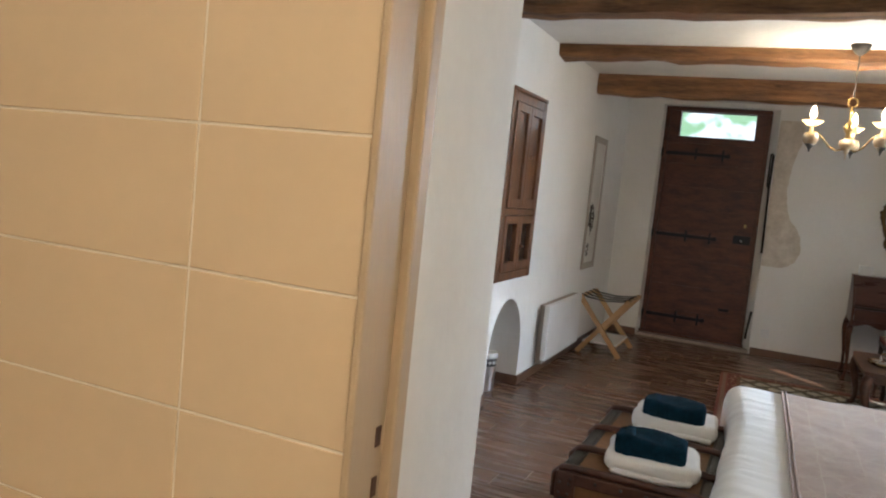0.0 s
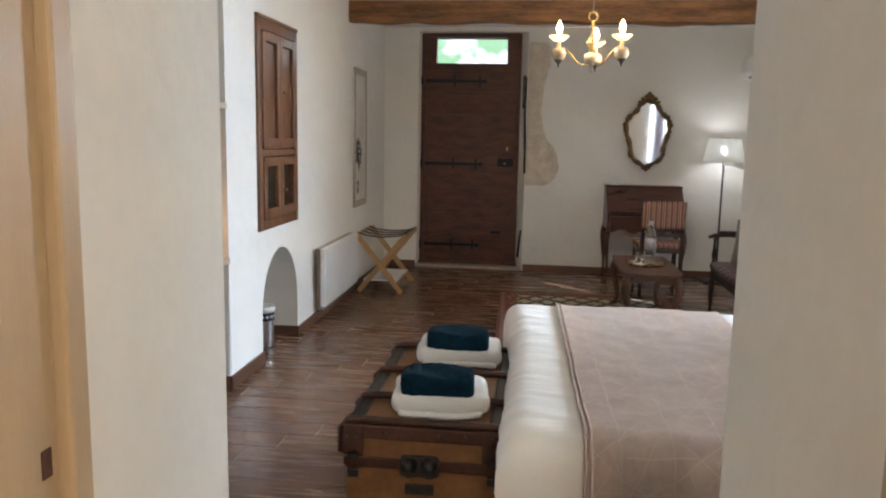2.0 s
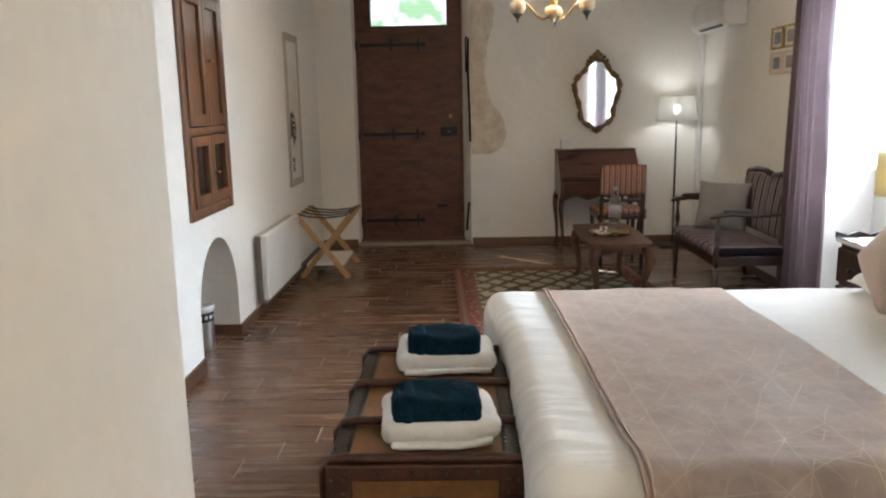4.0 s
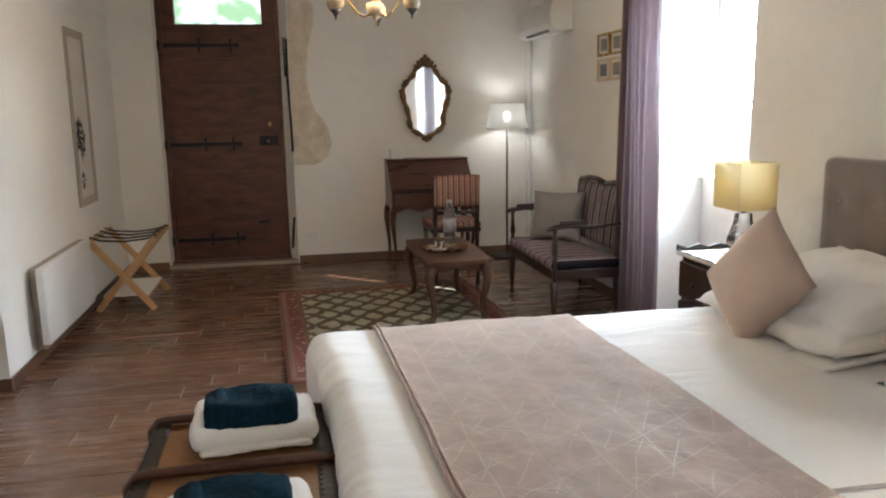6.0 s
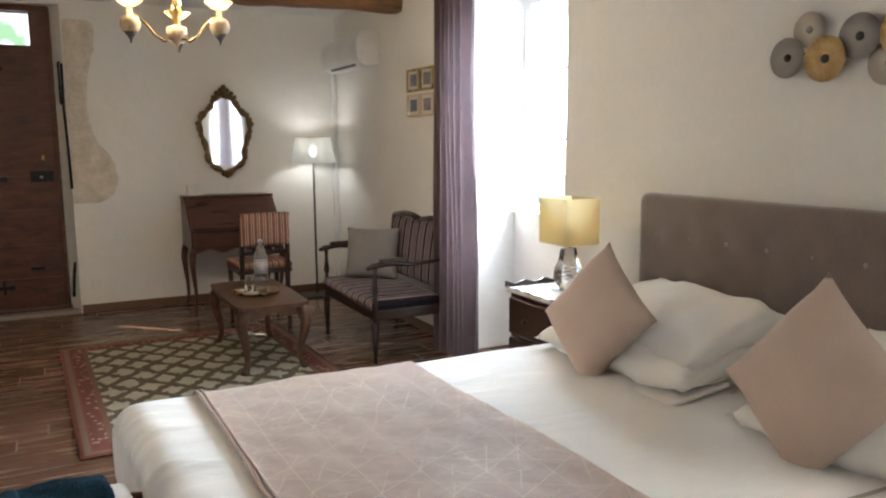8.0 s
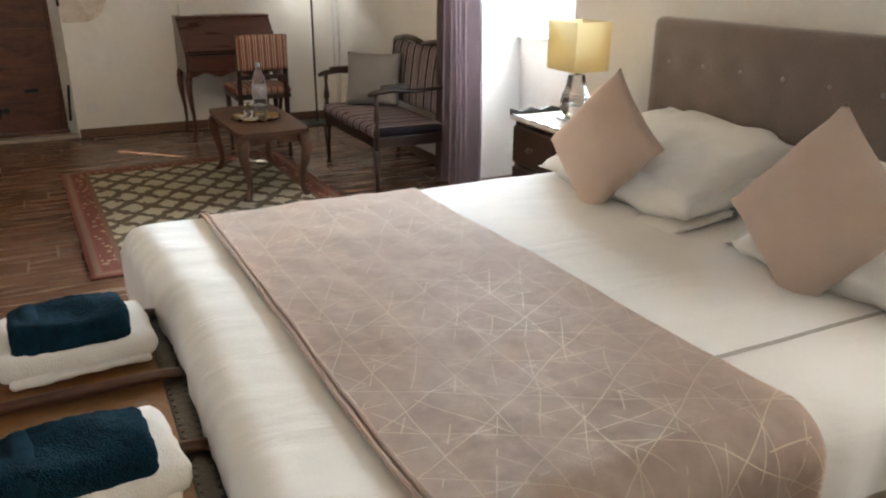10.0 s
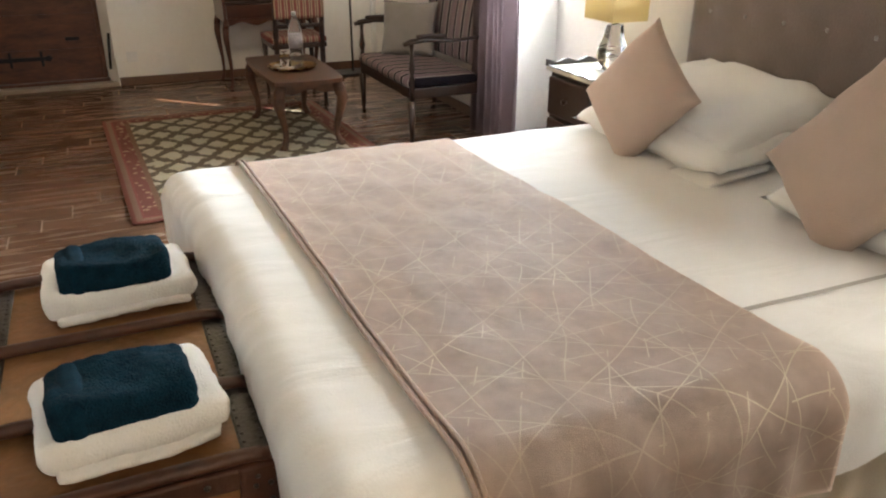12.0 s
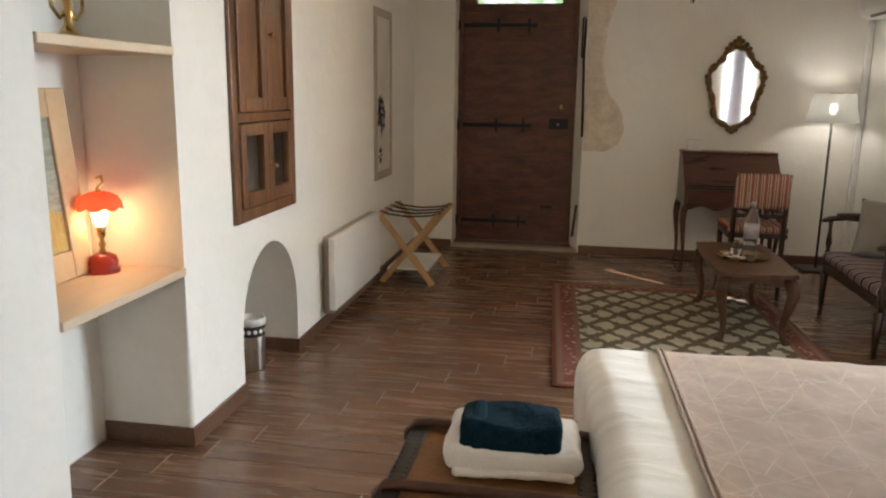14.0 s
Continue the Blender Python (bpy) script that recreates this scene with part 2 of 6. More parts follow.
def rug_material(x0, y0, x1, y1):
    m, t, b, wear = cloth_base("rug_pile", 0.95, 0.0, 160, 0.8)
    co, xyz = coords_of(t, "Object")
    x, y = xyz[0], xyz[1]
    inner = 0.155
    edge = calc(t, "MINIMUM", calc(t, "MINIMUM", calc(t, "SUBTRACT", x, x0), calc(t, "SUBTRACT", x1, x)), calc(t, "MINIMUM", calc(t, "SUBTRACT", y, y0), calc(t, "SUBTRACT", y1, y)))
    wob = t.nodes.new("ShaderNodeTexNoise")
    wob.inputs["Scale"].default_value, wob.inputs["Detail"].default_value = 22, 3
    t.links.new(co, wob.inputs["Vector"])
    wsp = t.nodes.new("ShaderNodeSeparateColor")
    t.links.new(wob.outputs["Color"], wsp.inputs[0])
    x = calc(t, "ADD", x, calc(t, "MULTIPLY", calc(t, "SUBTRACT", wsp.outputs[0], 0.5), 0.085))
    y = calc(t, "ADD", y, calc(t, "MULTIPLY", calc(t, "SUBTRACT", wsp.outputs[1], 0.5), 0.085))
    a1, a2 = math.atan2(0.19, 0.235), -math.atan2(0.19, 0.235)
    l1 = line_of(t, x, y, a1, 0.148, 0.046)
    l2 = line_of(t, x, y, a2, 0.148, 0.046)
    lat = calc(t, "MAXIMUM", l1, l2)
    vor = t.nodes.new("ShaderNodeTexVoronoi")
    vor.inputs["Scale"].default_value = 26
    t.links.new(co, vor.inputs["Vector"])
    field = blend(t, wear, (0.50, 0.455, 0.345), (0.30, 0.265, 0.185))
    field = blend(t, lat, field, (0.095, 0.072, 0.042))
    flower = calc(t, "LESS_THAN", vor.outputs["Distance"], 0.33)
    bord = blend(t, flower, (0.15, 0.042, 0.028), (0.36, 0.245, 0.15))
    # bands of the border from the edge inwards
    for lo, hi, c in ((0.0, 0.022, (0.20, 0.065, 0.045)), (0.022, 0.05, (0.22, 0.135, 0.09)), (0.05, 0.062, (0.21, 0.06, 0.045)), (0.128, 0.155, (0.16, 0.085, 0.045))):
        k = calc(t, "MULTIPLY", calc(t, "GREATER_THAN", edge, lo), calc(t, "LESS_THAN", edge, hi))
        bord = blend(t, k, bord, c)
    t.links.new(blend(t, calc(t, "GREATER_THAN", edge, inner), bord, field), b.inputs["Base Color"])
    return m


NAVY = mat("navy_terry", (0.008, 0.040, 0.066), 0.95, color2=(0.003, 0.016, 0.030), scale=30, fine=260, bump=1.0, sheen=0.0)
NAVY.node_tree.nodes["Principled BSDF"].inputs["Specular IOR Level"].default_value = 0.1
NAVYBAND = mat("navy_band", (0.007, 0.036, 0.060), 0.95, color2=(0.003, 0.016, 0.030), scale=30, fine=300, bump=0.3)
NAVYBAND.node_tree.nodes["Principled BSDF"].inputs["Specular IOR Level"].default_value = 0.1
TERRY = mat("white_terry", (0.84, 0.81, 0.77), 0.95, color2=(0.79, 0.76, 0.715), scale=20, fine=230, bump=0.45, sheen=0.2)


def crease_cloth(name, color, color2):
    """Rumpled cotton: fine weave with soft creases across the y direction."""
    m = mat(name, color, 0.9, color2=color2, scale=3, fine=220, bump=0.12, sheen=0.15)
    t = m.node_tree
    b = t.nodes["Principled BSDF"]
    co, mp, n = t.nodes.new("ShaderNodeTexCoord"), t.nodes.new("ShaderNodeMapping"), t.nodes.new("ShaderNodeTexNoise")
    mp.inputs["Scale"].default_value, mp.inputs["Rotation"].default_value = (2.4, 6, 2.8), (0.5, 0.2, 0.35)
    n.inputs["Scale"].default_value, n.inputs["Detail"].default_value, n.inputs["Distortion"].default_value = 1.3, 3, 0.9
    t.links.new(co.outputs["Object"], mp.inputs[0])
    t.links.new(mp.outputs[0], n.inputs["Vector"])
    bp = t.nodes.new("ShaderNodeBump")
    bp.inputs["Strength"].default_value, bp.inputs["Distance"].default_value = 0.32, 0.03
    t.links.new(n.outputs[0], bp.inputs["Height"])
    t.links.new(b.inputs["Normal"].links[0].from_socket, bp.inputs["Normal"])
    t.links.new(bp.outputs[0], b.inputs["Normal"])
    return m


DUVET = crease_cloth("creased_cotton", (0.87, 0.845, 0.80), (0.83, 0.80, 0.755))
CUSHION = mat("beige_knit", (0.67, 0.51, 0.41), 0.95, color2=(0.59, 0.445, 0.355), scale=8, fine=300, bump=0.6, sheen=0.3)
GREYCUSH = mat("grey_linen", (0.26, 0.245, 0.24), 0.95, color2=(0.21, 0.195, 0.19), scale=8, fine=250, bump=0.4, sheen=0.2)
VELVET = mat("taupe_velvet", (0.205, 0.155, 0.130), 0.8, color2=(0.135, 0.100, 0.083), scale=5, fine=160, bump=0.2, sheen=0.9)
CURTAIN = mat("mauve_curtain", (0.185, 0.130, 0.132), 0.8, color2=(0.135, 0.095, 0.096), scale=6, fine=220, bump=0.2, sheen=0.4)
VALANCE = mat("cream_valance", (0.66, 0.58, 0.45), 0.9, color2=(0.60, 0.52, 0.40), scale=5, fine=200, bump=0.2)
HEM = mat("grey_hem", (0.47, 0.43, 0.38), 0.9, scale=30)
LEATHER = mat("tan_leather", (0.27, 0.12, 0.042), 0.45, color2=(0.13, 0.066, 0.022), scale=6, fine=45, bump=0.25)
SADDLE = mat("dark_saddle", (0.085, 0.030, 0.014), 0.45, color2=(0.04, 0.014, 0.008), scale=8, fine=50, bump=0.3)
GUNMETAL = mat("worn_metal", (0.09, 0.085, 0.08), 0.45, metal=0.8, color2=(0.05, 0.045, 0.04), scale=20, fine=120, bump=0.3)
CHROME = mat("chrome", (0.75, 0.75, 0.76), 0.15, metal=1.0, scale=5, bump=0.0)
BRASS = mat("brass", (0.52, 0.36, 0.14), 0.28, metal=1.0, color2=(0.38, 0.25, 0.09), scale=15, bump=0.05)
GILT = mat("gilt_wood", (0.22, 0.135, 0.05), 0.45, metal=0.5, color2=(0.09, 0.05, 0.02), scale=30, fine=120, bump=0.4)
STEEL = mat("brushed_steel", (0.62, 0.61, 0.59), 0.3, metal=1.0, color2=(0.5, 0.5, 0.48), scale=8, fine=120, stretch=(20, 20, 1), bump=0.05)
BLACKPL = mat("black_plastic", (0.015, 0.015, 0.016), 0.4, scale=10, bump=0.02)
WHITEPL = mat("white_plastic", (0.78, 0.78, 0.77), 0.4, scale=5, bump=0.01)
CERAMIC = mat("painted_ceramic", (0.60, 0.49, 0.33), 0.2, color2=(0.42, 0.30, 0.17), scale=40, fine=90, bump=0.02)
BLACKTAPE = mat("black_webbing", (0.02, 0.017, 0.015), 0.9, scale=30, fine=300, bump=0.4)
TAUPE = mat("taupe_paint", (0.42, 0.37, 0.31), 0.8, color2=(0.36, 0.31, 0.26), scale=8, fine=60)
PAPER = mat("off_white_print", (0.66, 0.63, 0.57), 0.8, color2=(0.58, 0.55, 0.49), scale=5, fine=60)
INK = mat("dark_print", (0.04, 0.03, 0.028), 0.9, color2=(0.02, 0.016, 0.015), scale=30)
DOORSTILL = mat("stone_sill", (0.36, 0.31, 0.26), 0.8, color2=(0.28, 0.24, 0.20), scale=10, fine=50, bump=0.3)
REDGLASS = mat("red_glass", (0.60, 0.05, 0.03), 0.15, color2=(0.42, 0.03, 0.02), scale=10, bump=0.0)
REDGLASS.node_tree.nodes["Principled BSDF"].inputs["Transmission Weight"].default_value = 0.65
GREYDISC = mat("grey_lacquer", (0.30, 0.28, 0.265), 0.5, metal=0.1, color2=(0.25, 0.235, 0.22), scale=15, fine=80, bump=0.1)
PALEDISC = mat("pale_lacquer", (0.48, 0.44, 0.37), 0.5, metal=0.1, color2=(0.42, 0.38, 0.32), scale=15, fine=80, bump=0.1)
GOLDDISC = mat("gold_leaf", (0.80, 0.58, 0.28), 0.4, metal=0.7, color2=(0.62, 0.43, 0.19), scale=20, fine=90, bump=0.4)
SOFASTRIPE = stripes("mauve_stripe", 1, 0.1086, [(0.0, (0.19, 0.15, 0.165)), (0.24, (0.42, 0.38, 0.36)), (0.31, (0.011, 0.011, 0.020)), (0.60, (0.42, 0.38, 0.36)), (0.67, (0.21, 0.155, 0.17))])
CHAIRSTRIPE = stripes("red_gold_stripe", 0, 0.042, [(0.0, (0.21, 0.07, 0.06)), (0.45, (0.40, 0.31, 0.21)), (0.62, (0.13, 0.045, 0.045)), (0.78, (0.40, 0.31, 0.21))])
_ct = CURTAIN.node_tree
_tr, _mx = _ct.nodes.new("ShaderNodeBsdfTranslucent"), _ct.nodes.new("ShaderNodeMixShader")
_tr.inputs[0].default_value, _mx.inputs[0].default_value = (0.46, 0.35, 0.38, 1), 0.10
_ct.links.new(_ct.nodes["Principled BSDF"].outputs[0], _mx.inputs[1])
_ct.links.new(_tr.outputs[0], _mx.inputs[2])
_ct.links.new(_mx.outputs[0], _ct.nodes["Material Output"].inputs[0])
THROW = throw_material()
undulate(THROW, 10, 0.2, 0.03)
PANE = glass("clear_glass")
BOTTLEGLASS = glass("clear_plastic", (1.0, 1.0, 1.0), 0.08, 1.12)
BOTTLEGLASS.node_tree.nodes["Principled BSDF"].inputs["Transmission Weight"].default_value = 0.92
BOTTLEGLASS.node_tree.nodes["Principled BSDF"].inputs["Base Color"].default_value = (0.86, 0.91, 0.95, 1)
MIRROR = mat("mirror_silver", (0.88, 0.88, 0.88), 0.02, metal=1.0, scale=2, bump=0.0)
BULBGLOW = glow("bulb_glow", (1.0, 0.66, 0.30), 2.6)
CANDLEGLOW = glow("candle_bulb_glow", (1.0, 0.70, 0.34), 9)
LAMPGLOW = glow("white_bulb_glow", (1.0, 0.95, 0.85), 4.2)


def shade_mat(name, color, through_amount=0.6, open_weave=0.0):
    """Thin cloth that lets lamp light through."""
    m = bpy.data.materials.new(name)
    m.use_nodes = True
    t = m.node_tree
    t.nodes.remove(t.nodes["Principled BSDF"])
    out = t.nodes["Material Output"]
    d, tr, mx = t.nodes.new("ShaderNodeBsdfDiffuse"), t.nodes.new("ShaderNodeBsdfTranslucent"), t.nodes.new("ShaderNodeMixShader")
    n = t.nodes.new("ShaderNodeTexNoise")
    n.inputs["Scale"].default_value = 180
    c = blend(t, n.outputs[0], color, tuple(v * 0.85 for v in color))
    for s in (d, tr):
        t.links.new(c, s.inputs["Color"])
    mx.inputs[0].default_value = through_amount
    t.links.new(d.outputs[0], mx.inputs[1])
    t.links.new(tr.outputs[0], mx.inputs[2])
    tp, m2 = t.nodes.new("ShaderNodeBsdfTransparent"), t.nodes.new("ShaderNodeMixShader")
    m2.inputs[0].default_value = open_weave
    t.links.new(mx.outputs[0], m2.inputs[1])
    t.links.new(tp.outputs[0], m2.inputs[2])
    t.links.new(m2.outputs[0], out.inputs[0])
    return m


SHADE_W = shade_mat("white_shade", (0.62, 0.62, 0.58), 0.16, 0.10)
SHADE_Y = shade_mat("cream_shade", (0.66, 0.55, 0.32), 0.70)
DISHGLASS = shade_mat("frosted_dish", (0.80, 0.58, 0.28), 0.5, 0.35)

# ---- building blocks ----
def bm_box(bm, x0, y0, z0, x1, y1, z1, bevel=0.0, seg=2):
    r = bmesh.ops.create_cube(bm, size=1.0)
    vs = r["verts"]
    bmesh.ops.transform(bm, matrix=Matrix.Translation(((x0 + x1) / 2, (y0 + y1) / 2, (z0 + z1) / 2)) @ Matrix.Diagonal((abs(x1 - x0), abs(y1 - y0), abs(z1 - z0), 1)), verts=vs)
    if bevel:
        es = list({e for v in vs for e in v.link_edges})
        r2 = bmesh.ops.bevel(bm, geom=es, offset=bevel, segments=seg, affect="EDGES", profile=0.5)
        vs = list({v for f in r2["faces"] for v in f.verts} | {v for v in vs if v.is_valid})
    return vs


def box(x0, y0, z0, x1, y1, z1, bevel=0.0, seg=2):
    bm = bmesh.new()
    bm_box(bm, x0, y0, z0, x1, y1, z1, bevel, seg)
    return bm


def bm_lathe(bm, profile, seg=24, at=(0, 0, 0), turn=None):
    """A turned shape from (radius, height) pairs."""
    m = Matrix.Translation(at) @ (turn or Matrix())
    rings = []
    for r, z in profile:
        rings.append([bm.verts.new(m @ Vector((r * math.cos(2 * math.pi * k / seg), r * math.sin(2 * math.pi * k / seg), z))) for k in range(seg)])
    for a, b in zip(rings, rings[1:]):
        for k in range(seg):
            bm.faces.new((a[k], a[(k + 1) % seg], b[(k + 1) % seg], b[k])).smooth = True
    if profile[0][0] > 1e-4:
        bm.faces.new(rings[0][::-1])
    if profile[-1][0] > 1e-4:
        bm.faces.new(rings[-1])
    return bm


def lathe(profile, seg=24, at=(0, 0, 0), turn=None):
    return bm_lathe(bmesh.new(), profile, seg, at, turn)


def bm_tube(bm, points, radii, seg=10, flat=1.0, closed=False):
    """A round bar along points; radii one number or one a point; flat squashes it along its second side."""
    pts = [Vector(p) for p in points]
    n = len(pts)
    radii = [radii] * n if isinstance(radii, (int, float)) else radii
    rings, side = [], None
    for i, p in enumerate(pts):
        d = (pts[(i + 1) % n] - pts[i - 1]) if closed else (pts[min(i + 1, n - 1)] - pts[max(i - 1, 0)])
        d.normalize()
        if side is None:
            side = d.orthogonal().normalized() if abs(d.z) > 0.9 else Vector((0, 0, 1)).cross(d).normalized()
        side = (side - d * side.dot(d)).normalized()
        up = d.cross(side)
        rings.append([bm.verts.new(p + radii[i] * (math.cos(2 * math.pi * k / seg) * side + flat * math.sin(2 * math.pi * k / seg) * up)) for k in range(seg)])
    pairs = list(zip(rings, rings[1:])) + ([(rings[-1], rings[0])] if closed else [])
    for a, b in pairs:
        for k in range(seg):
            bm.faces.new((a[k], a[(k + 1) % seg], b[(k + 1) % seg], b[k])).smooth = True
    if not closed:
        bm.faces.new(rings[0][::-1])
        bm.faces.new(rings[-1])
    return bm


def tube(points, radii, seg=10, flat=1.0, closed=False):
    return bm_tube(bmesh.new(), points, radii, seg, flat, closed)


def bm_prism(bm, outline, m, depth):
    """An outline of (u, v) pairs laid by the matrix m and thickened along its z by depth."""
    a = [bm.verts.new(m @ Vector((u, v, 0))) for u, v in outline]
    b = [bm.verts.new(m @ Vector((u, v, depth))) for u, v in outline]
    bm.faces.new(a[::-1])
    bm.faces.new(b)
    for k in range(len(a)):
        bm.faces.new((a[k], a[(k + 1) % len(a)], b[(k + 1) % len(a)], b[k]))
    return bm


def prism(outline, m, depth, bevel=0.0):
    bm = bm_prism(bmesh.new(), outline, m, depth)
    if bevel:
        bmesh.ops.bevel(bm, geom=list(bm.edges), offset=bevel, segments=2, affect="EDGES", profile=0.5)
    return bm


def world_of(ob):
    return (world_of(ob.parent) @ ob.matrix_parent_inverse if ob.parent else Matrix()) @ ob.matrix_basis


def wobble(p, scale, amount):
    """A smooth uneven offset."""
    q = Vector(p) * scale
    return Vector((noise.noise(q), noise.noise(q + Vector((17, 3, 9))), noise.noise(q + Vector((5, 31, 2))))) * amount


def soft_box(x0, y0, z0, x1, y1, z1, r, n=(12, 12, 4), rough=((6, 0.004),)):
    """A padded block with rounded edges and uneven, creased surfaces. rough: (scale, amount) pairs."""
    bm = bmesh.new()
    c, h = Vector(((x0 + x1) / 2, (y0 + y1) / 2, (z0 + z1) / 2)), Vector(((x1 - x0) / 2, (y1 - y0) / 2, (z1 - z0) / 2))
    cache = {}

    def vert(i, j, k):
        if (i, j, k) not in cache:
            p = Vector((2 * i / n[0] - 1, 2 * j / n[1] - 1, 2 * k / n[2] - 1))
            q = Vector((p.x * h.x, p.y * h.y, p.z * h.z))
            core = Vector([max(-max(h[a] - r, 0), min(max(h[a] - r, 0), q[a])) for a in range(3)])
            d = q - core
            q = core + d.normalized() * min(r, d.length) if d.length > 1e-6 else q
            q += c
            for s, a in rough:
                q += wobble(q, s, a)
            cache[i, j, k] = bm.verts.new(q)
        return cache[i, j, k]

    for a, b2, w in ((0, 1, 2), (1, 2, 0), (2, 0, 1)):
        for side in (0, n[w]):
            for i in range(n[a]):
                for j in range(n[b2]):
                    ids = []
                    for di, dj in ((0, 0), (1, 0), (1, 1), (0, 1)):
                        idx = [0, 0, 0]
                        idx[a], idx[b2], idx[w] = i + di, j + dj, side
                        ids.append(vert(*idx))
                    bm.faces.new(ids).smooth = True
    return bm


def pillow(w, h, t, m, n=18, pinch=0.06, crease=0.006):
    """A filled cushion, w by h and t thick, in the plane of m's x and y, with drawn-in sides and pointed corners."""
    bm = bmesh.new()
    g = {}
    for side in (1, -1):
        for i in range(n + 1):
            for j in range(n + 1):
                u, v = 2 * i / n - 1, 2 * j / n - 1
                rim = i in (0, n) or j in (0, n)
                if rim and (i, j) in g:
                    g[i, j, side] = g[i, j]
                    continue
                x = u * (1 - pinch * (1 - v * v)) * w / 2
                y = v * (1 - pinch * (1 - u * u)) * h / 2
                z = side * t / 2 * max(0.0, (1 - u ** 2) * (1 - v ** 2)) ** 0.40
                p = Vector((x, y, z))
                p += wobble(p + m.translation, 9, crease * (0 if rim else 1))
                g[i, j, side] = bm.verts.new(m @ p)
                if rim:
                    g[i, j] = g[i, j, side]
    for side in (1, -1):
        for i in range(n):
            for j in range(n):
                bm.faces.new([g[i, j, side], g[i + 1, j, side], g[i + 1, j + 1, side], g[i, j + 1, side]]).smooth = True
    return bm


def part(name, bm, material, parent=None, label="", smooth=False):
    bmesh.ops.recalc_face_normals(bm, faces=list(bm.faces))
    me = bpy.data.meshes.new(name)
    bm.to_mesh(me)
    bm.free()
    if smooth:
        for p in me.polygons:
            p.use_smooth = True
    me.materials.append(material)
    ob = new(name, me)
    if parent:
        ob.parent = parent
        ob.matrix_parent_inverse = world_of(parent).inverted()
    if label:
        ob["label"] = label
    return ob


def thing(name, label, category, at=(0, 0, 0), rz=0.0, group="", kind=""):
    ob = tagged(new(name), label, category, group, kind)
    ob.matrix_basis = pose(*at, 0, 0, rz)
    return ob


def grid_wall(name, us, vs, solid, place, material, label, soften=None):
    """A wall of thickness made of cells; solid(i, j) says which cells stand; place(u, v, w) maps to the world, w 0 front, 1 back."""
    bm = bmesh.new()
    cache = {}

    def v(u, vv, w):
        k = (u, vv, w)
        if k not in cache:
            cache[k] = bm.verts.new(place(us[u], vs[vv], w))
        return cache[k]

    nu, nv = len(us) - 1, len(vs) - 1

    def s(i, j):
        return 0 <= i < nu and 0 <= j < nv and solid(i, j)

    for i in range(nu):
        for j in range(nv):
            if not s(i, j):
                continue
            for w in (0, 1):
                bm.faces.new([v(i, j, w), v(i + 1, j, w), v(i + 1, j + 1, w), v(i, j + 1, w)])
            for (di, dj), (a, b) in {(-1, 0): ((0, 0), (0, 1)), (1, 0): ((1, 0), (1, 1)), (0, -1): ((0, 0), (1, 0)), (0, 1): ((0, 1), (1, 1))}.items():
                if not s(i + di, j + dj):
                    bm.faces.new([v(i + a[0], j + a[1], 0), v(i + b[0], j + b[1], 0), v(i + b[0], j + b[1], 1), v(i + a[0], j + a[1], 1)])
    if soften:
        es = [e for e in bm.edges if soften(*[q.co for q in e.verts])]
        bmesh.ops.bevel(bm, geom=es, offset=0.028, segments=4, affect="EDGES", profile=0.5)
    return tagged(part(name, bm, material), label, "wall", kind="structure")


# ---- structure ----
W, D, H, YB, YA = 3.56, 7.0, 2.39, 0.46, -0.113
LW = -0.36   # back of the left wall's niches

us, vs = [YB, 2.31, 3.0, 3.47, 4.06, 4.12, D + 0.3], [0, 0.64, 0.82, 1.91, 2.2, H]


def left_solid(i, j):
    y, z = (us[i] + us[i + 1]) / 2, (vs[j] + vs[j + 1]) / 2
    if 2.31 < y < 3.0 and z < 2.2:
        return False
    if 3.47 < y < 4.12 and z < 0.64:
        return False
    return not (3.47 < y < 4.06 and 0.82 < z < 1.91)


grid_wall("wall_left", us, vs, left_solid, lambda u, v, w: (LW * w, u, v), PLASTER, "white uneven plastered stone wall with niches", lambda a, b: abs(a.x) < 0.001 and abs(b.x) < 0.001 and abs(a.y - b.y) < 0.001 and (abs(a.y - 2.31) < 0.001 or abs(a.y - 3.0) < 0.001) and min(a.z, b.z) < 2.19)
grid_wall("wall_left_outer", [YB, D + 0.3], [0, H], lambda i, j: True, lambda u, v, w: (LW - 0.001 - 0.1 * w, u, v), PLASTER, "white plastered outer skin of the wall")
# curved head of the arch
arch = [(3.47, 0.64)] + [(3.47 + 0.325 * (1 - math.cos(math.pi * k / 24)), 0.27 + 0.37 * math.sin(math.pi * k / 24)) for k in range(25)] + [(4.12, 0.64)]
YZX = Matrix(((0, 0, 1, 0), (1, 0, 0, 0), (0, 1, 0, 0), (0, 0, 0, 1)))
for half, nm in ((arch[:14] + [(3.795, 0.641)], "wall_arch_a"), ([(3.795, 0.641)] + arch[13:], "wall_arch_b")):
    part(nm, prism(half, Matrix.Translation((LW, 0, 0)) @ YZX, -LW), PLASTER)["kind"] = "structure"

tagged(part("floor", box(-0.5, -2.6, -0.06, W + 0.6, D + 0.4, -0.002), FGROUT), "brown wood-look tiled floor", "floor", kind="structure")
tagged(part("ceiling", box(-0.5, -2.6, H, W + 0.6, D + 0.4, H + 0.12), CEIL), "white plastered ceiling between beams", "ceiling", kind="structure")

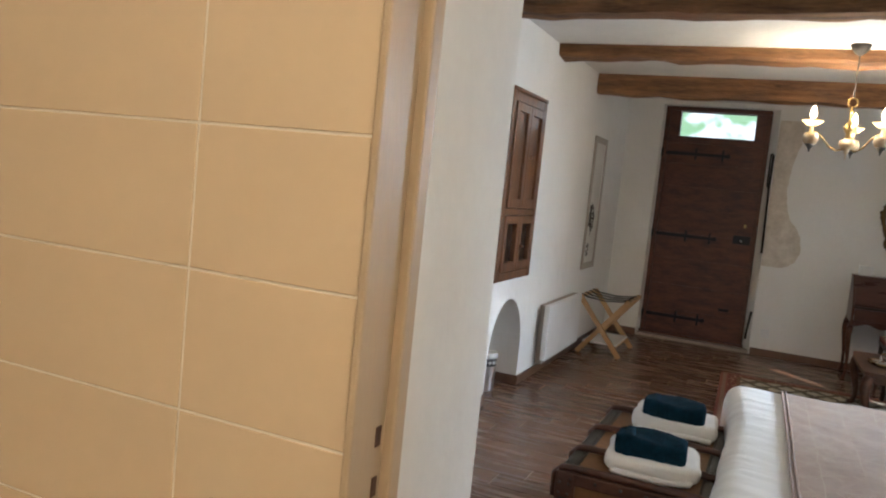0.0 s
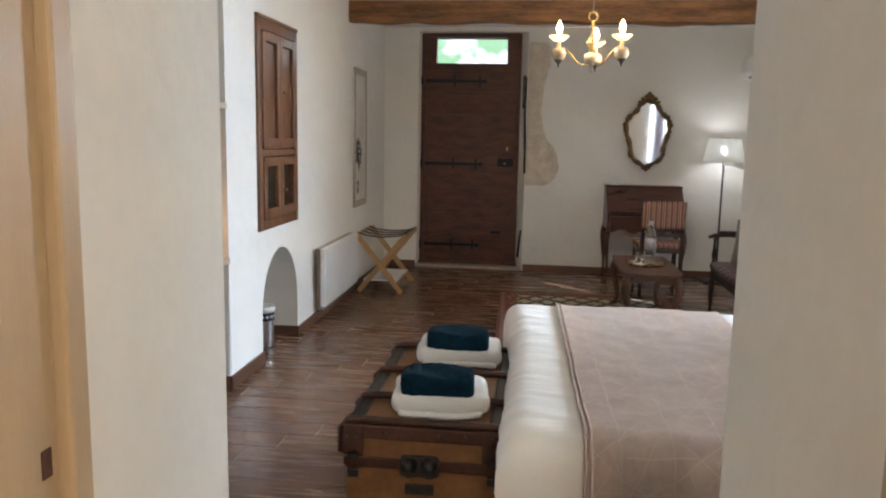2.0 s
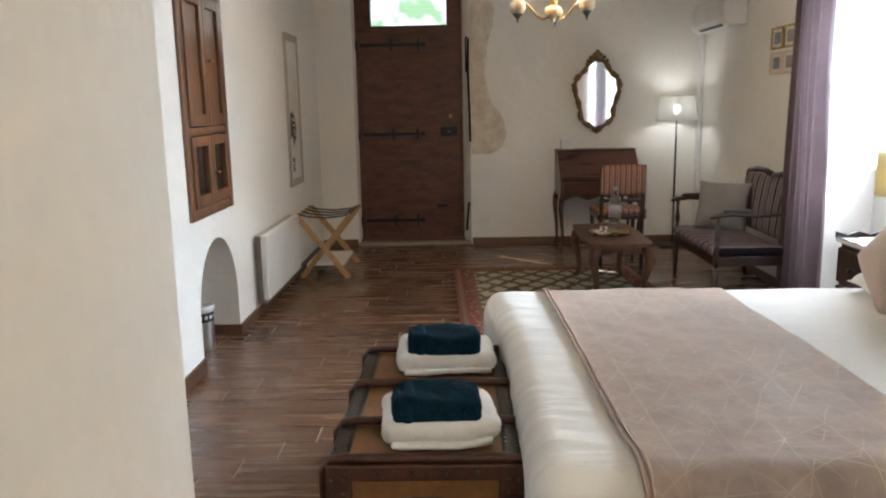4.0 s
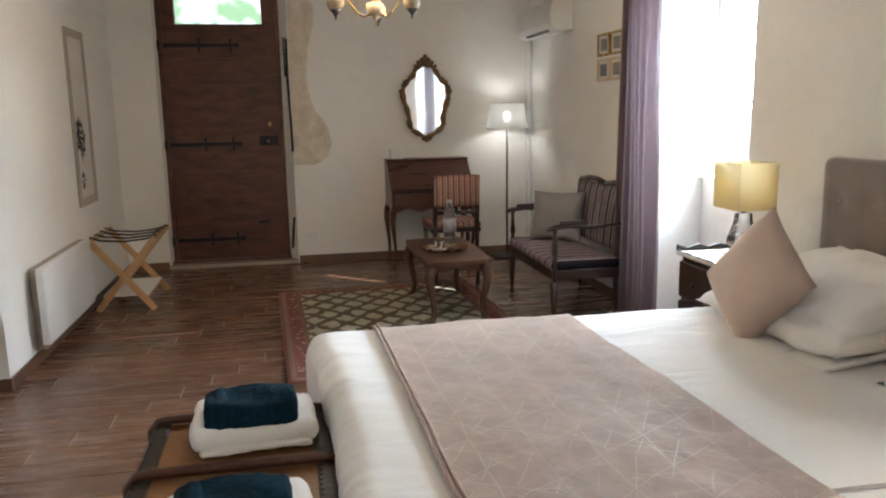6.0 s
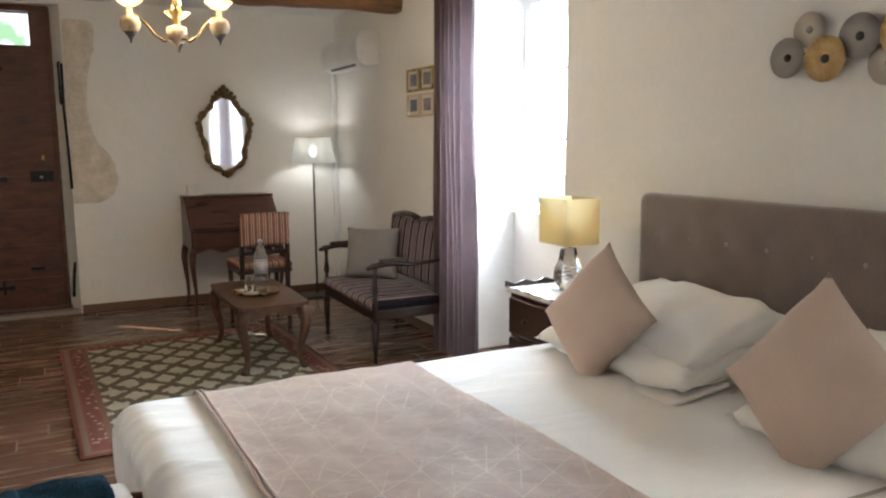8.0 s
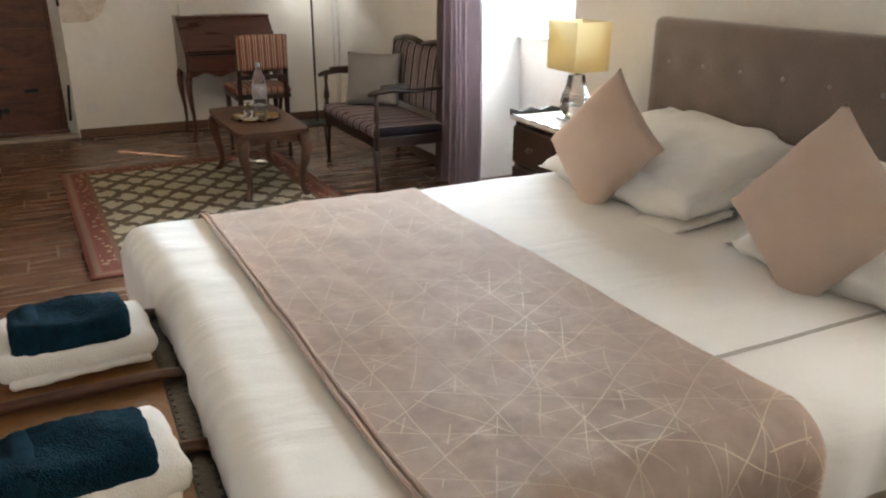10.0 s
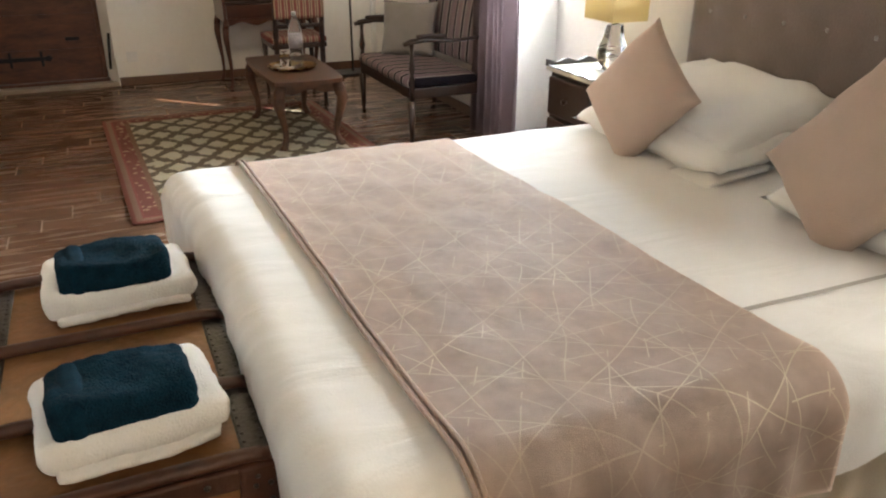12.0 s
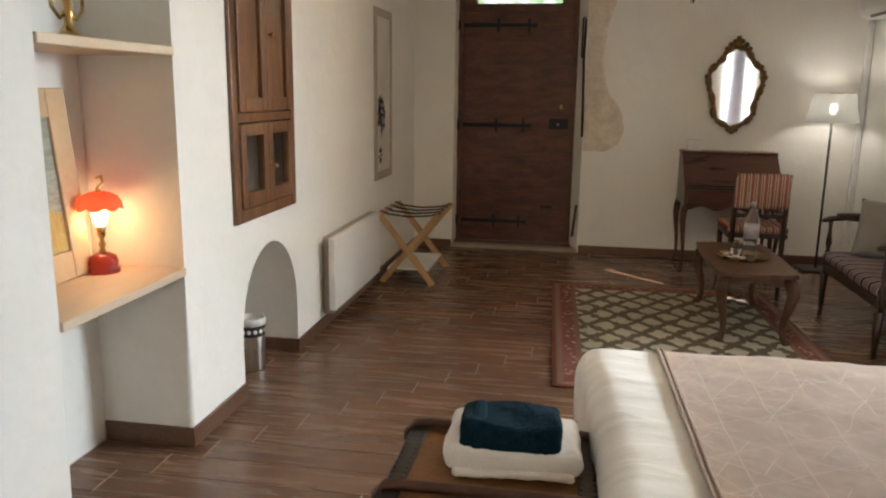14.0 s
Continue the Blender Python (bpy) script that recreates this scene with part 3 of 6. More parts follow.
# far wall with the door recess
us2, vs2 = [-0.4, 0.34, 1.42, W + 0.5], [0, 2.35, H]
grid_wall("wall_far", us2, vs2, lambda i, j: not (i == 1 and j == 0), lambda u, v, w: (u + (0.02 if abs(u - .34) < .01 else -0.075 if abs(u - 1.42) < .01 else 0) * w, D + 0.13 * w + (0.15 * w if not 0.3 < u < 1.5 else 0), v), PLASTER, "white plastered end wall")

# right wall with the window recess and an added unseen opening for fill light
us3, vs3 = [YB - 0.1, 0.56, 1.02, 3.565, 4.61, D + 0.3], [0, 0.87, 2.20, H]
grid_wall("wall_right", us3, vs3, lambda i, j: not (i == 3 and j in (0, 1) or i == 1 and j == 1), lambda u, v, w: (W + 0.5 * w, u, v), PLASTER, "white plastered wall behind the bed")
part("wall_window_parapet", box(W + 0.36, 3.565, 0, W + 0.5, 4.61, 0.87), PLASTER)["kind"] = "structure"

# wall with the bathroom doorway
us4, vs4 = [-0.4, 1.08, 1.86, W + 0.5], [0, 2.15, H]
grid_wall("wall_doorway", us4, vs4, lambda i, j: not (i == 1 and j == 0), lambda u, v, w: (u - (0.028 if abs(u - 1.08) < .01 else 0.03 if abs(u - 1.86) < .01 else 0) * (1 - w) + (0.012 if abs(u - 1.08) < .01 else 0.006 if abs(u - 1.86) < .01 else 0) * w, YB + (YA + 0.01 - YB) * w, v), PLASTER, "thick white wall with the bathroom doorway")
part("wall_bath_left", box(-0.5, -2.6, 0, 0.35, YA, H), PLASTER)["kind"] = "structure"
part("wall_bath_right", box(2.55, -2.6, 0, 2.65, YA, H), PLASTER)["kind"] = "structure"
part("wall_bath_back", box(0.35, -2.6, 0, 2.55, -2.5, H), PLASTER)["kind"] = "structure"

# skirting
for nm, b in (("baseboard_far", (1.43, D - 0.012, 0, W, D, 0.065)), ("baseboard_far_left", (0, D - 0.012, 0, 0.33, D, 0.065)), ("baseboard_left", (0, 4.12, 0, 0.012, D - 0.012, 0.065)),
              ("baseboard_pier", (0, 3.0, 0, 0.012, 3.47, 0.075)), ("baseboard_pier_side", (LW, 2.988, 0, 0.012, 3.0, 0.075)), ("baseboard_arch_side", (LW + 0.012, 4.108, 0, 0.012, 4.12, 0.065)),
              ("baseboard_arch_back", (LW, 3.47, 0, LW + 0.012, 4.108, 0.065)), ("baseboard_near", (0, YB, 0, 0.012, 2.31, 0.075)), ("baseboard_right", (W - 0.012, 4.61, 0, W, D - 0.012, 0.065))):
    tagged(part(nm, box(*b, bevel=0.002, seg=1), BASEB), "brown wood-look tile skirting", "baseboard", kind="structure")


def beam(y, z, depth):
    bm = bmesh.new()
    n, rings = 40, []
    for i in range(n + 1):
        x = -0.02 + (W + 0.04) * i / n
        ring = []
        for u, v in ((-1, 1), (-1, 0.35), (-0.97, -0.5), (-0.8, -0.92), (0, -1), (0.8, -0.92), (0.97, -0.5), (1, 0.35), (1, 1)):
            p = Vector((x, y + u * depth / 2, (z + H) / 2 + v * (H - z) / 2))
            if v < 0.9:
                p += wobble(p, 3.0, 0.02) + wobble(p, 11, 0.010) + wobble(p, 30, 0.005)
            ring.append(bm.verts.new(p))
        rings.append(ring)
    for a, b in zip(rings, rings[1:]):
        for k in range(8):
            bm.faces.new((a[k], a[k + 1], b[k + 1], b[k]))
    return tagged(part("ceiling_beam", bm, BEAM), "rough-hewn old oak beam across the white ceiling", "beam", "ceiling beams")


for y, z, w in ((5.60, 2.222, 0.18), (4.38, 2.305, 0.2), (2.87, 2.245, 0.2), (1.6, 2.25, 0.2)):
    beam(y, z, w)

# ---- entrance door ----
door = thing("entrance_door", "dark brown boarded entrance door with iron straps, closed", "door", (0.87, 7.13, 0.0))
DY = 7.105
for x0, x1 in ((0.345, 0.40), (1.32, 1.352)):
    part("door_frame", box(x0, DY + 0.0, 0.03, x1, 7.22, 2.34, 0.006), DOORWOOD, door)
part("door_frame", box(0.40, DY + 0.002, 2.305, 1.32, 7.22, 2.34, 0.004), DOORWOOD, door)
part("top_rail", box(0.40, DY + 0.012, 1.985, 1.32, 7.2, 2.055, 0.004), DOORWOOD, door)
part("transom_stile", box(0.40, DY + 0.014, 2.055, 0.505, 7.2, 2.305, 0.003), DOORWOOD, door)
part("transom_stile", box(1.21, DY + 0.014, 2.055, 1.32, 7.2, 2.305, 0.003), DOORWOOD, door)
part("transom_pane", box(0.505, 7.15, 2.055, 1.21, 7.158, 2.305), PANE, door, "clear glass transom pane").visible_shadow = False
zs = [0.05, 0.29, 0.55, 0.82, 1.08, 1.33, 1.55, 1.78, 1.985]
for z0, z1 in zip(zs, zs[1:]):
    o = part("board", box(0.402, DY + 0.02 + 0.002 * random.random(), z0 + 0.0005, 1.318, 7.19, z1 - 0.0005, 0.0018, 1), DOORWOOD, door)
for b in ((0.20, 7.132, 0.0, 0.42, 7.23, 2.38), (1.31, 7.132, 0.0, 1.55, 7.23, 2.38), (0.42, 7.195, 2.30, 1.31, 7.23, 2.38)):
    part("frame_backing", box(*b), DOORWOOD, door)
part("backing_board", box(0.40, 7.192, 0.05, 1.32, 7.21, 1.985), DOORWOOD, door)
XZ = Matrix(((1, 0, 0, 0), (0, 0, -1, 0), (0, 1, 0, 0), (0, 0, 0, 1)))
for z, x1 in ((1.88, 1.02), (1.056, 0.995), (0.228, 0.98)):
    bm = bmesh.new()
    bm_prism(bm, [(0.35, -0.018), (x1 - 0.05, -0.014), (x1 - 0.02, -0.024), (x1, 0), (x1 - 0.02, 0.024), (x1 - 0.05, 0.014), (0.35, 0.018)], Matrix.Translation((0, DY + 0.018, z)) @ XZ, 0.012)
    for xc in (0.69, x1 - 0.075):
        bm_prism(bm, [(xc - 0.010, -0.05), (xc, -0.062), (xc + 0.010, -0.05), (xc + 0.010, 0.05), (xc, 0.062), (xc - 0.010, 0.05)], Matrix.Translation((0, DY + 0.014, z)) @ XZ, 0.010)
    bm_lathe(bm, [(0.016, -0.04), (0.016, 0.04)], 10, (0.36, DY - 0.004, z))
    part("strap_hinge", bm, IRON, door, "black wrought iron strap hinge")
lock = part("lock", box(1.14, DY - 0.012, 1.035, 1.30, DY + 0.02, 1.12, 0.005), IRON, door, "black iron box lock")
part("door_knob", lathe([(0.0, 0), (0.012, 0.004), (0.016, 0.018), (0.011, 0.03), (0.0, 0.034)], 12, (1.215, DY - 0.012, 1.07), Euler((radians(90), 0, 0)).to_matrix().to_4x4()), CHROME, lock, "small bright door knob")
part("keyhole_cover", box(1.225, DY + 0.010, 1.20, 1.245, DY + 0.02, 1.235, 0.003), BRASS, door)
part("bolt", box(1.09, DY + 0.004, 0.352, 1.19, DY + 0.02, 0.378, 0.004), IRON, door)
part("door_sill", box(0.33, 6.985, 0.0, 1.42, 7.22, 0.032, 0.004), DOORSTILL, door, "worn stone threshold")
part("threshold_board", box(0.345, 7.06, 0.032, 1.362, 7.105, 0.055, 0.004), DOORWOOD, door)

# bars hanging on the door reveal
rod = thing("door_bar", "black iron door bar hanging in the door reveal", "bar", (1.405, 6.98, 1.9))
part("bar", tube([(1.407, 6.988, 1.92), (1.402, 6.985, 1.6), (1.412, 6.985, 1.3), (1.418, 6.986, 0.98)], 0.010, 8), IRON, rod)
part("hook", tube([(1.395, 6.995, 1.93), (1.385, 6.965, 1.92), (1.385, 6.96, 1.62), (1.40, 6.98, 1.61)], 0.008, 8), IRON, rod)
rod2 = thing("door_stop_bar", "short black iron bar low in the door reveal", "bar", (1.385, 6.985, 0.14))
part("bar", tube([(1.40, 6.99, 0.41), (1.385, 6.985, 0.27), (1.375, 6.985, 0.14)], 0.010, 8), IRON, rod2)

# bare stone left uncovered by the plaster
bm = bmesh.new()
levels = ((0.862, 1.60), (0.885, 1.66), (0.93, 1.715), (1.0, 1.745), (1.08, 1.752), (1.16, 1.735), (1.24, 1.695), (1.32, 1.63), (1.40, 1.595), (1.55, 1.565), (1.70, 1.568), (1.85, 1.588), (2.0, 1.625), (2.12, 1.648), (2.22, 1.645), (2.25, 1.60))
rows = []
for k in range(61):
    z = 0.862 + (2.25 - 0.862) * k / 60
    right = float(np.interp(z, [a for a, b in levels], [b for a, b in levels])) + 0.012 * noise.noise(Vector((0, 3, z * 14)))
    row = []
    for i in range(13):
        x = 1.428 + (right - 1.428) * i / 12
        edge = 0 if i == 12 or k in (0, 60) else 1
        row.append(bm.verts.new((x, D - (0.0015 + edge * (0.004 + 0.008 * abs(noise.noise(Vector((x * 9, 0, z * 7)))) + 0.004 * abs(noise.noise(Vector((x * 40, 5, z * 40)))))), z)))
    rows.append(row)
for a, b in zip(rows, rows[1:]):
    for i in range(12):
        bm.faces.new((a[i], a[i + 1], b[i + 1], b[i])).smooth = True
tagged(part("bare_stone_patch", bm, STONE), "bare beige stone left uncovered beside the door", "stone", kind="structure")

# socket
sock = thing("wall_socket", "white plastic wall socket low on the plaster", "socket", (1.545, D, 0.217))
part("plate", box(1.505, D - 0.010, 0.177, 1.585, D, 0.257, 0.004), WHITEPL, sock)
part("well", lathe([(0.022, 0), (0.022, 0.004), (0.018, 0.004), (0.017, 0.001)], 16, (1.545, D - 0.010, 0.217), Euler((radians(90), 0, 0)).to_matrix().to_4x4()), WHITEPL, sock)

# ---- built-in cabinet ----
cab = thing("wall_cabinet", "dark walnut cabinet with glazed lower doors set into the wall", "cabinet", (0.0, 3.75, 0.78))
CX, c0, c1, cz0, cz1, cm = 0.018, 3.415, 4.10, 0.778, 1.95, 1.215
for nm, b in (("frame_stile", (-0.02, c0, cz0, CX, c0 + 0.055, cz1)), ("frame_stile", (-0.02, c1 - 0.055, cz0, CX, c1, cz1)), ("frame_rail", (-0.02, c0 + 0.055, cz0, CX - 0.001, c1 - 0.055, cz0 + 0.055)),
              ("frame_rail", (-0.02, c0 + 0.055, cm - 0.02, CX - 0.001, c1 - 0.055, cm + 0.02)), ("frame_rail", (-0.02, c0 + 0.055, cz1 - 0.06, CX - 0.001, c1 - 0.055, cz1))):
    part(nm, box(*b, bevel=0.005), WALNUT, cab)
part("cornice", box(-0.01, c0 - 0.004, cz1, CX + 0.004, c1 + 0.004, cz1 + 0.022, 0.004), WALNUT, cab)
part("interior", box(LW + 0.005, 3.475, 0.825, LW + 0.03, 4.055, 1.905), DARKWOOD, cab)
part("shelf", box(LW + 0.03, 3.475, 1.205, -0.025, 4.055, 1.225), DARKWOOD, cab)
cmid = (c0 + c1) / 2
for z0, z1, glazed in ((cz0 + 0.06, cm - 0.024, True), (cm + 0.024, cz1 - 0.064, False)):
    for y0, y1, hy in ((c0 + 0.058, cmid - 0.002, cmid - 0.03), (cmid + 0.002, c1 - 0.058, cmid + 0.03)):
        s = 0.052
        bm = bmesh.new()
        for b in ((y0, z0, y0 + s, z1), (y1 - s, z0, y1, z1), (y0 + s, z0, y1 - s, z0 + s * 1.15), (y0 + s, z1 - s, y1 - s, z1)):
            bm_box(bm, -0.012, b[0], b[1], CX + 0.008, b[2], b[3], 0.004)
        leaf = part("cabinet_door", bm, WALNUT, cab)
        if glazed:
            part("pane", box(-0.004, y0 + s, z0 + s, 0.0, y1 - s, z1 - s), PANE, leaf, "dark glass pane")
        else:
            part("panel", box(-0.010, y0 + s - 0.004, z0 + s - 0.004, 0.012, y1 - s + 0.004, z1 - s + 0.004, 0.014), WALNUT, leaf)
        if y0 < cmid - 0.1:
            continue
        part("knob", lathe([(0.005, 0), (0.005, 0.010), (0.011, 0.016), (0.012, 0.023), (0.007, 0.029), (0, 0.031)], 14, (CX + 0.006, y0 + 0.026, 0.995 if glazed else 1.567), Euler((0, radians(90), 0)).to_matrix().to_4x4()), KNOBWOOD, leaf, "small turned brown knob")
press = thing("coffee_press", "black and steel coffee press inside the cabinet", "coffee press", (-0.14, 3.58, 0.835))
part("body", lathe([(0.05, 0.826), (0.05, 0.98), (0.047, 0.985)], 20, (-0.11, 3.60, 0)), BLACKPL, press)
part("lid", lathe([(0.052, 0.985), (0.05, 1.0), (0.012, 1.012), (0.010, 1.04), (0.016, 1.05), (0, 1.06)], 20, (-0.14, 3.60, 0)), STEEL, press)
part("handle", tube([(-0.09, 3.60, 0.96), (-0.055, 3.60, 0.955), (-0.05, 3.60, 0.88), (-0.09, 3.60, 0.86)], 0.008, 8), STEEL, press)

# tall print on the wall
pan = thing("wall_print", "tall narrow print of dried flowers in a taupe frame", "picture", (0.005, 5.88, 0.71))
y0, y1, z0, z1 = 5.655, 6.125, 0.712, 1.885
for b in ((y0, z0, y0 + 0.055, z1), (y1 - 0.055, z0, y1, z1), (y0 + 0.055, z0, y1 - 0.055, z0 + 0.055), (y0 + 0.055, z1 - 0.055, y1 - 0.055, z1)):
    part("frame_bar", box(0.0, b[0], b[1], 0.014, b[2], b[3], 0.003), TAUPE, pan)
pr = part("print", box(0.0, y0 + 0.05, z0 + 0.05, 0.006, y1 - 0.05, z1 - 0.05), PAPER, pan)
bm = bmesh.new()
for k in range(70):
    a, r = random.uniform(0, 6.28), random.random() ** 0.7
    c = Vector((0.0078, 5.83 + 0.10 * r * math.cos(a), 1.17 + 0.13 * r * math.sin(a)))
    bm_prism(bm, [(-0.022, 0), (0, -0.012), (0.03, 0), (0, 0.012)], Matrix.Translation(c) @ YZX @ pose(0, 0, 0, 0, 0, math.degrees(a) + random.uniform(-30, 30)), 0.001)
bm_prism(bm, [(-0.004, -0.15), (0.004, -0.15), (0.004, 0), (-0.004, 0)], Matrix.Translation((0.0073, 5.83, 1.15)) @ YZX, 0.001)
for k in range(14):
    a = random.uniform(0, 6.28)
    bm_prism(bm, [(-0.02, 0), (0, -0.01), (0.026, 0), (0, 0.01)], Matrix.Translation((0.0078, 5.80 + 0.03 * math.cos(a), 0.885 + 0.04 * math.sin(a))) @ YZX @ pose(0, 0, 0, 0, 0, math.degrees(a)), 0.001)
part("flower_motif", bm, INK, pan, "dark printed flowers")

# radiator
rad = thing("panel_radiator", "white flat electric panel radiator on the wall", "radiator", (0.0, 4.95, 0.12))
part("panel", box(0.06, 4.45, 0.125, 0.10, 5.43, 0.535, 0.006, 3), WHITE_EN, rad)
part("back_casing", box(0.003, 4.53, 0.08, 0.06, 5.50, 0.525, 0.004), TAUPE, rad)
part("control", box(0.062, 5.43, 0.40, 0.095, 5.445, 0.50, 0.003), WHITEPL, rad)

# luggage rack
rack = thing("luggage_rack", "folding beech luggage rack with dark webbing straps", "luggage rack", (0.25, 5.87, 0.0))


def bar_between(a, b, w, t, name, m, parent, bevel=0.004):
    a, b = Vector(a), Vector(b)
    bm = bmesh.new()
    l = (b - a).length
    bm_box(bm, -w / 2, -t / 2, 0, w / 2, t / 2, l, bevel)
    d = (b - a).normalized()
    q = d.to_track_quat("Z", "Y").to_matrix().to_4x4()
    bmesh.ops.transform(bm, matrix=Matrix.Translation(a) @ q, verts=bm.verts)
    return part(name, bm, m, parent)


for y, dy in ((5.60, 0.03), (6.19, -0.03)):
    bar_between((0.045, y, 0.50), (0.435, y, 0.004), 0.026, 0.042, "leg", BEECH, rack)
    bar_between((0.465, y + dy, 0.50), (0.06, y + dy, 0.004), 0.026, 0.042, "leg", BEECH, rack)
for x, z in ((0.05, 0.49), (0.458, 0.49), (0.12, 0.085), (0.375, 0.085)):
    part("rail", box(x - 0.014, 5.585, z - 0.012, x + 0.014, 6.205, z + 0.012, 0.004), BEECH, rack)
for k in range(4):
    y = 5.67 + 0.15 * k
    part("strap", tube([(0.04, y, 0.506), (0.10, y, 0.484), (0.25, y, 0.470), (0.40, y, 0.484), (0.468, y, 0.506)], 0.024, 8, flat=0.25), BLACKTAPE, rack, "dark webbing strap")
part("lower_shelf", box(0.10, 5.625, 0.098, 0.395, 6.165, 0.112, 0.003), WHITE_EN, rack, "white lower shelf")

# waste bin in the arch
BS = 0.84
binn = thing("pedal_bin", "small steel waste bin with a white liner and patterned band", "bin", (-0.125, 3.83, 0.0))
bx, by = -0.125, 3.83
part("body", lathe([(0.071, 0.0), (0.074, 0.01), (0.076, 0.20), (0.076, 0.285), (0.073, 0.285), (0.071, 0.02)], 28, (bx, by, 0)), STEEL, binn)
bm = bmesh.new()
bm_lathe(bm, [(0.0765, 0.205), (0.0775, 0.21), (0.0775, 0.262), (0.0765, 0.267)], 28, (bx, by, 0))
part("band", bm, BLACKPL, binn, "black decorated band")
bm = bmesh.new()
for k in range(14):
    a = 2 * math.pi * k / 14
    bm_lathe(bm, [(0.012, 0), (0.012, 0.0015), (0.007, 0.0015)], 10, (bx + 0.0778 * math.cos(a), by + 0.0778 * math.sin(a), 0.236), Matrix.Rotation(a, 4, "Z") @ Matrix.Rotation(radians(90), 4, "Y"))
part("band_ornament", bm, WHITEPL, binn)
bm = bm_lathe(bmesh.new(), [(0.077, 0.268), (0.083, 0.275), (0.082, 0.30), (0.076, 0.312), (0.07, 0.308), (0.07, 0.27)], 36, (bx, by, 0))
for v in bm.verts:
    v.co += wobble(v.co, 40, 0.006)
part("liner", bm, WHITEPL, binn, "white bag folded over the rim")
for o in binn.children:
    for v in o.data.vertices:
        v.co = Vector((bx + (v.co.x - bx) * BS, by + (v.co.y - by) * BS, v.co.z * BS))

# ---- shelf niche ----
for nm, z, lab in (("niche_shelf_lower", 0.697, "pale wooden shelf built into the wall niche"), ("niche_shelf_upper", 1.472, "pale wooden upper shelf in the wall niche")):
    tagged(part(nm, box(LW, 2.312, z - 0.03, 0.010, 2.998, z, 0.004), SHELFWOOD), lab, "shelf")

tl = thing("red_glass_lamp", "small lit table lamp with red glass shade and base", "table lamp", (-0.235, 2.875, 0.697))
lx, ly, lz = -0.235, 2.875, 0.697
part("base", lathe([(0.054, 0), (0.054, 0.012), (0.045, 0.018), (0.052, 0.035), (0.044, 0.058), (0.022, 0.07), (0.0, 0.072)], 24, (lx, ly, lz)), REDGLASS, tl)
part("stem", lathe([(0.014, 0.07), (0.008, 0.085), (0.013, 0.10), (0.007, 0.115), (0.015, 0.135), (0.014, 0.145), (0.016, 0.160), (0.012, 0.165)], 16, (lx, ly, lz)), BRASS, tl)
bm = bmesh.new()
rings = []
for r, z in ((0.020, 0.284), (0.036, 0.281), (0.058, 0.270), (0.070, 0.250), (0.074, 0.232)):
    rings.append([bm.verts.new((lx + r * (1 + 0.06 * (r / 0.08) * abs(math.sin(4 * a))) * math.cos(a), ly + r * (1 + 0.06 * (r / 0.08) * abs(math.sin(4 * a))) * math.sin(a), lz + z - (0.010 * abs(math.sin(4 * a)) if r > 0.07 else 0))) for a in [2 * math.pi * k / 48 for k in range(48)]])
for a, b in zip(rings, rings[1:]):
    for k in range(48):
        bm.faces.new((a[k], a[(k + 1) % 48], b[(k + 1) % 48], b[k])).smooth = True
shade_red = shade_mat("red_shade", (0.80, 0.10, 0.06), 0.55)
part("shade", bm, shade_red, tl, "fluted red glass shade")
part("bulb", lathe([(0.010, 0.160), (0.022, 0.175), (0.029, 0.205), (0.026, 0.235), (0, 0.255)], 16, (lx, ly, lz)), BULBGLOW, tl, "glowing bulb")
part("finial", tube([(lx, ly, lz + 0.280), (lx, ly, lz + 0.30), (lx + 0.012, ly + 0.012, lz + 0.315), (lx, ly + 0.02, lz + 0.335), (lx - 0.01, ly + 0.005, lz + 0.33)], [0.014, 0.006, 0.005, 0.006, 0.003], 8), BRASS, tl)
part("cable", tube([(lx - 0.05, ly - 0.02, lz + 0.006), (lx - 0.10, ly - 0.10, lz + 0.004), (lx - 0.09, ly - 0.22, lz + 0.004), (LW + 0.01, ly - 0.35, lz + 0.004)], 0.003, 6), BLACKPL, tl)
bulb("red_lamp_light", (lx, ly, lz + 0.175), 1.05, (1.0, 0.58, 0.27), 0.035)

pic = thing("leaning_painting", "pale framed landscape painting leaning in the niche", "painting", (LW + 0.06, 2.6, 0.672))
m = Matrix.Translation((LW + 0.072, 2.36, 0.699))  @ Matrix.Rotation(radians(-5.5), 4, "Y") @ YZX
for b in ((0, 0, 0.095, 0.63), (0.405, 0, 0.50, 0.63), (0.095, 0, 0.405, 0.095), (0.095, 0.535, 0.405, 0.63)):
    part("frame_bar", prism([(b[0], b[1]), (b[2], b[1]), (b[2], b[3]), (b[0], b[3])], m, 0.025, 0.005), mat("honey_frame", (0.58, 0.40, 0.23), 0.5, color2=(0.48, 0.32, 0.17), scale=4, fine=40, bump=0.05), pic)
cm2 = mat("landscape_paint", (0.42, 0.42, 0.33), 0.7, color2=(0.20, 0.20, 0.17), scale=5, fine=20, stretch=(1, 1, 4), bump=0.2)
part("canvas", prism([(0.095, 0.095), (0.405, 0.095), (0.405, 0.535), (0.095, 0.535)], m, 0.014), cm2, pic)
part("painted_meadow", prism([(0.097, 0.097), (0.403, 0.097), (0.403, 0.22), (0.28, 0.26), (0.097, 0.21)], m @ Matrix.Translation((0, 0, 0.0142)), 0.001), mat("meadow_paint", (0.50, 0.36, 0.10), 0.7, color2=(0.35, 0.22, 0.06), scale=9, bump=0.3), pic)

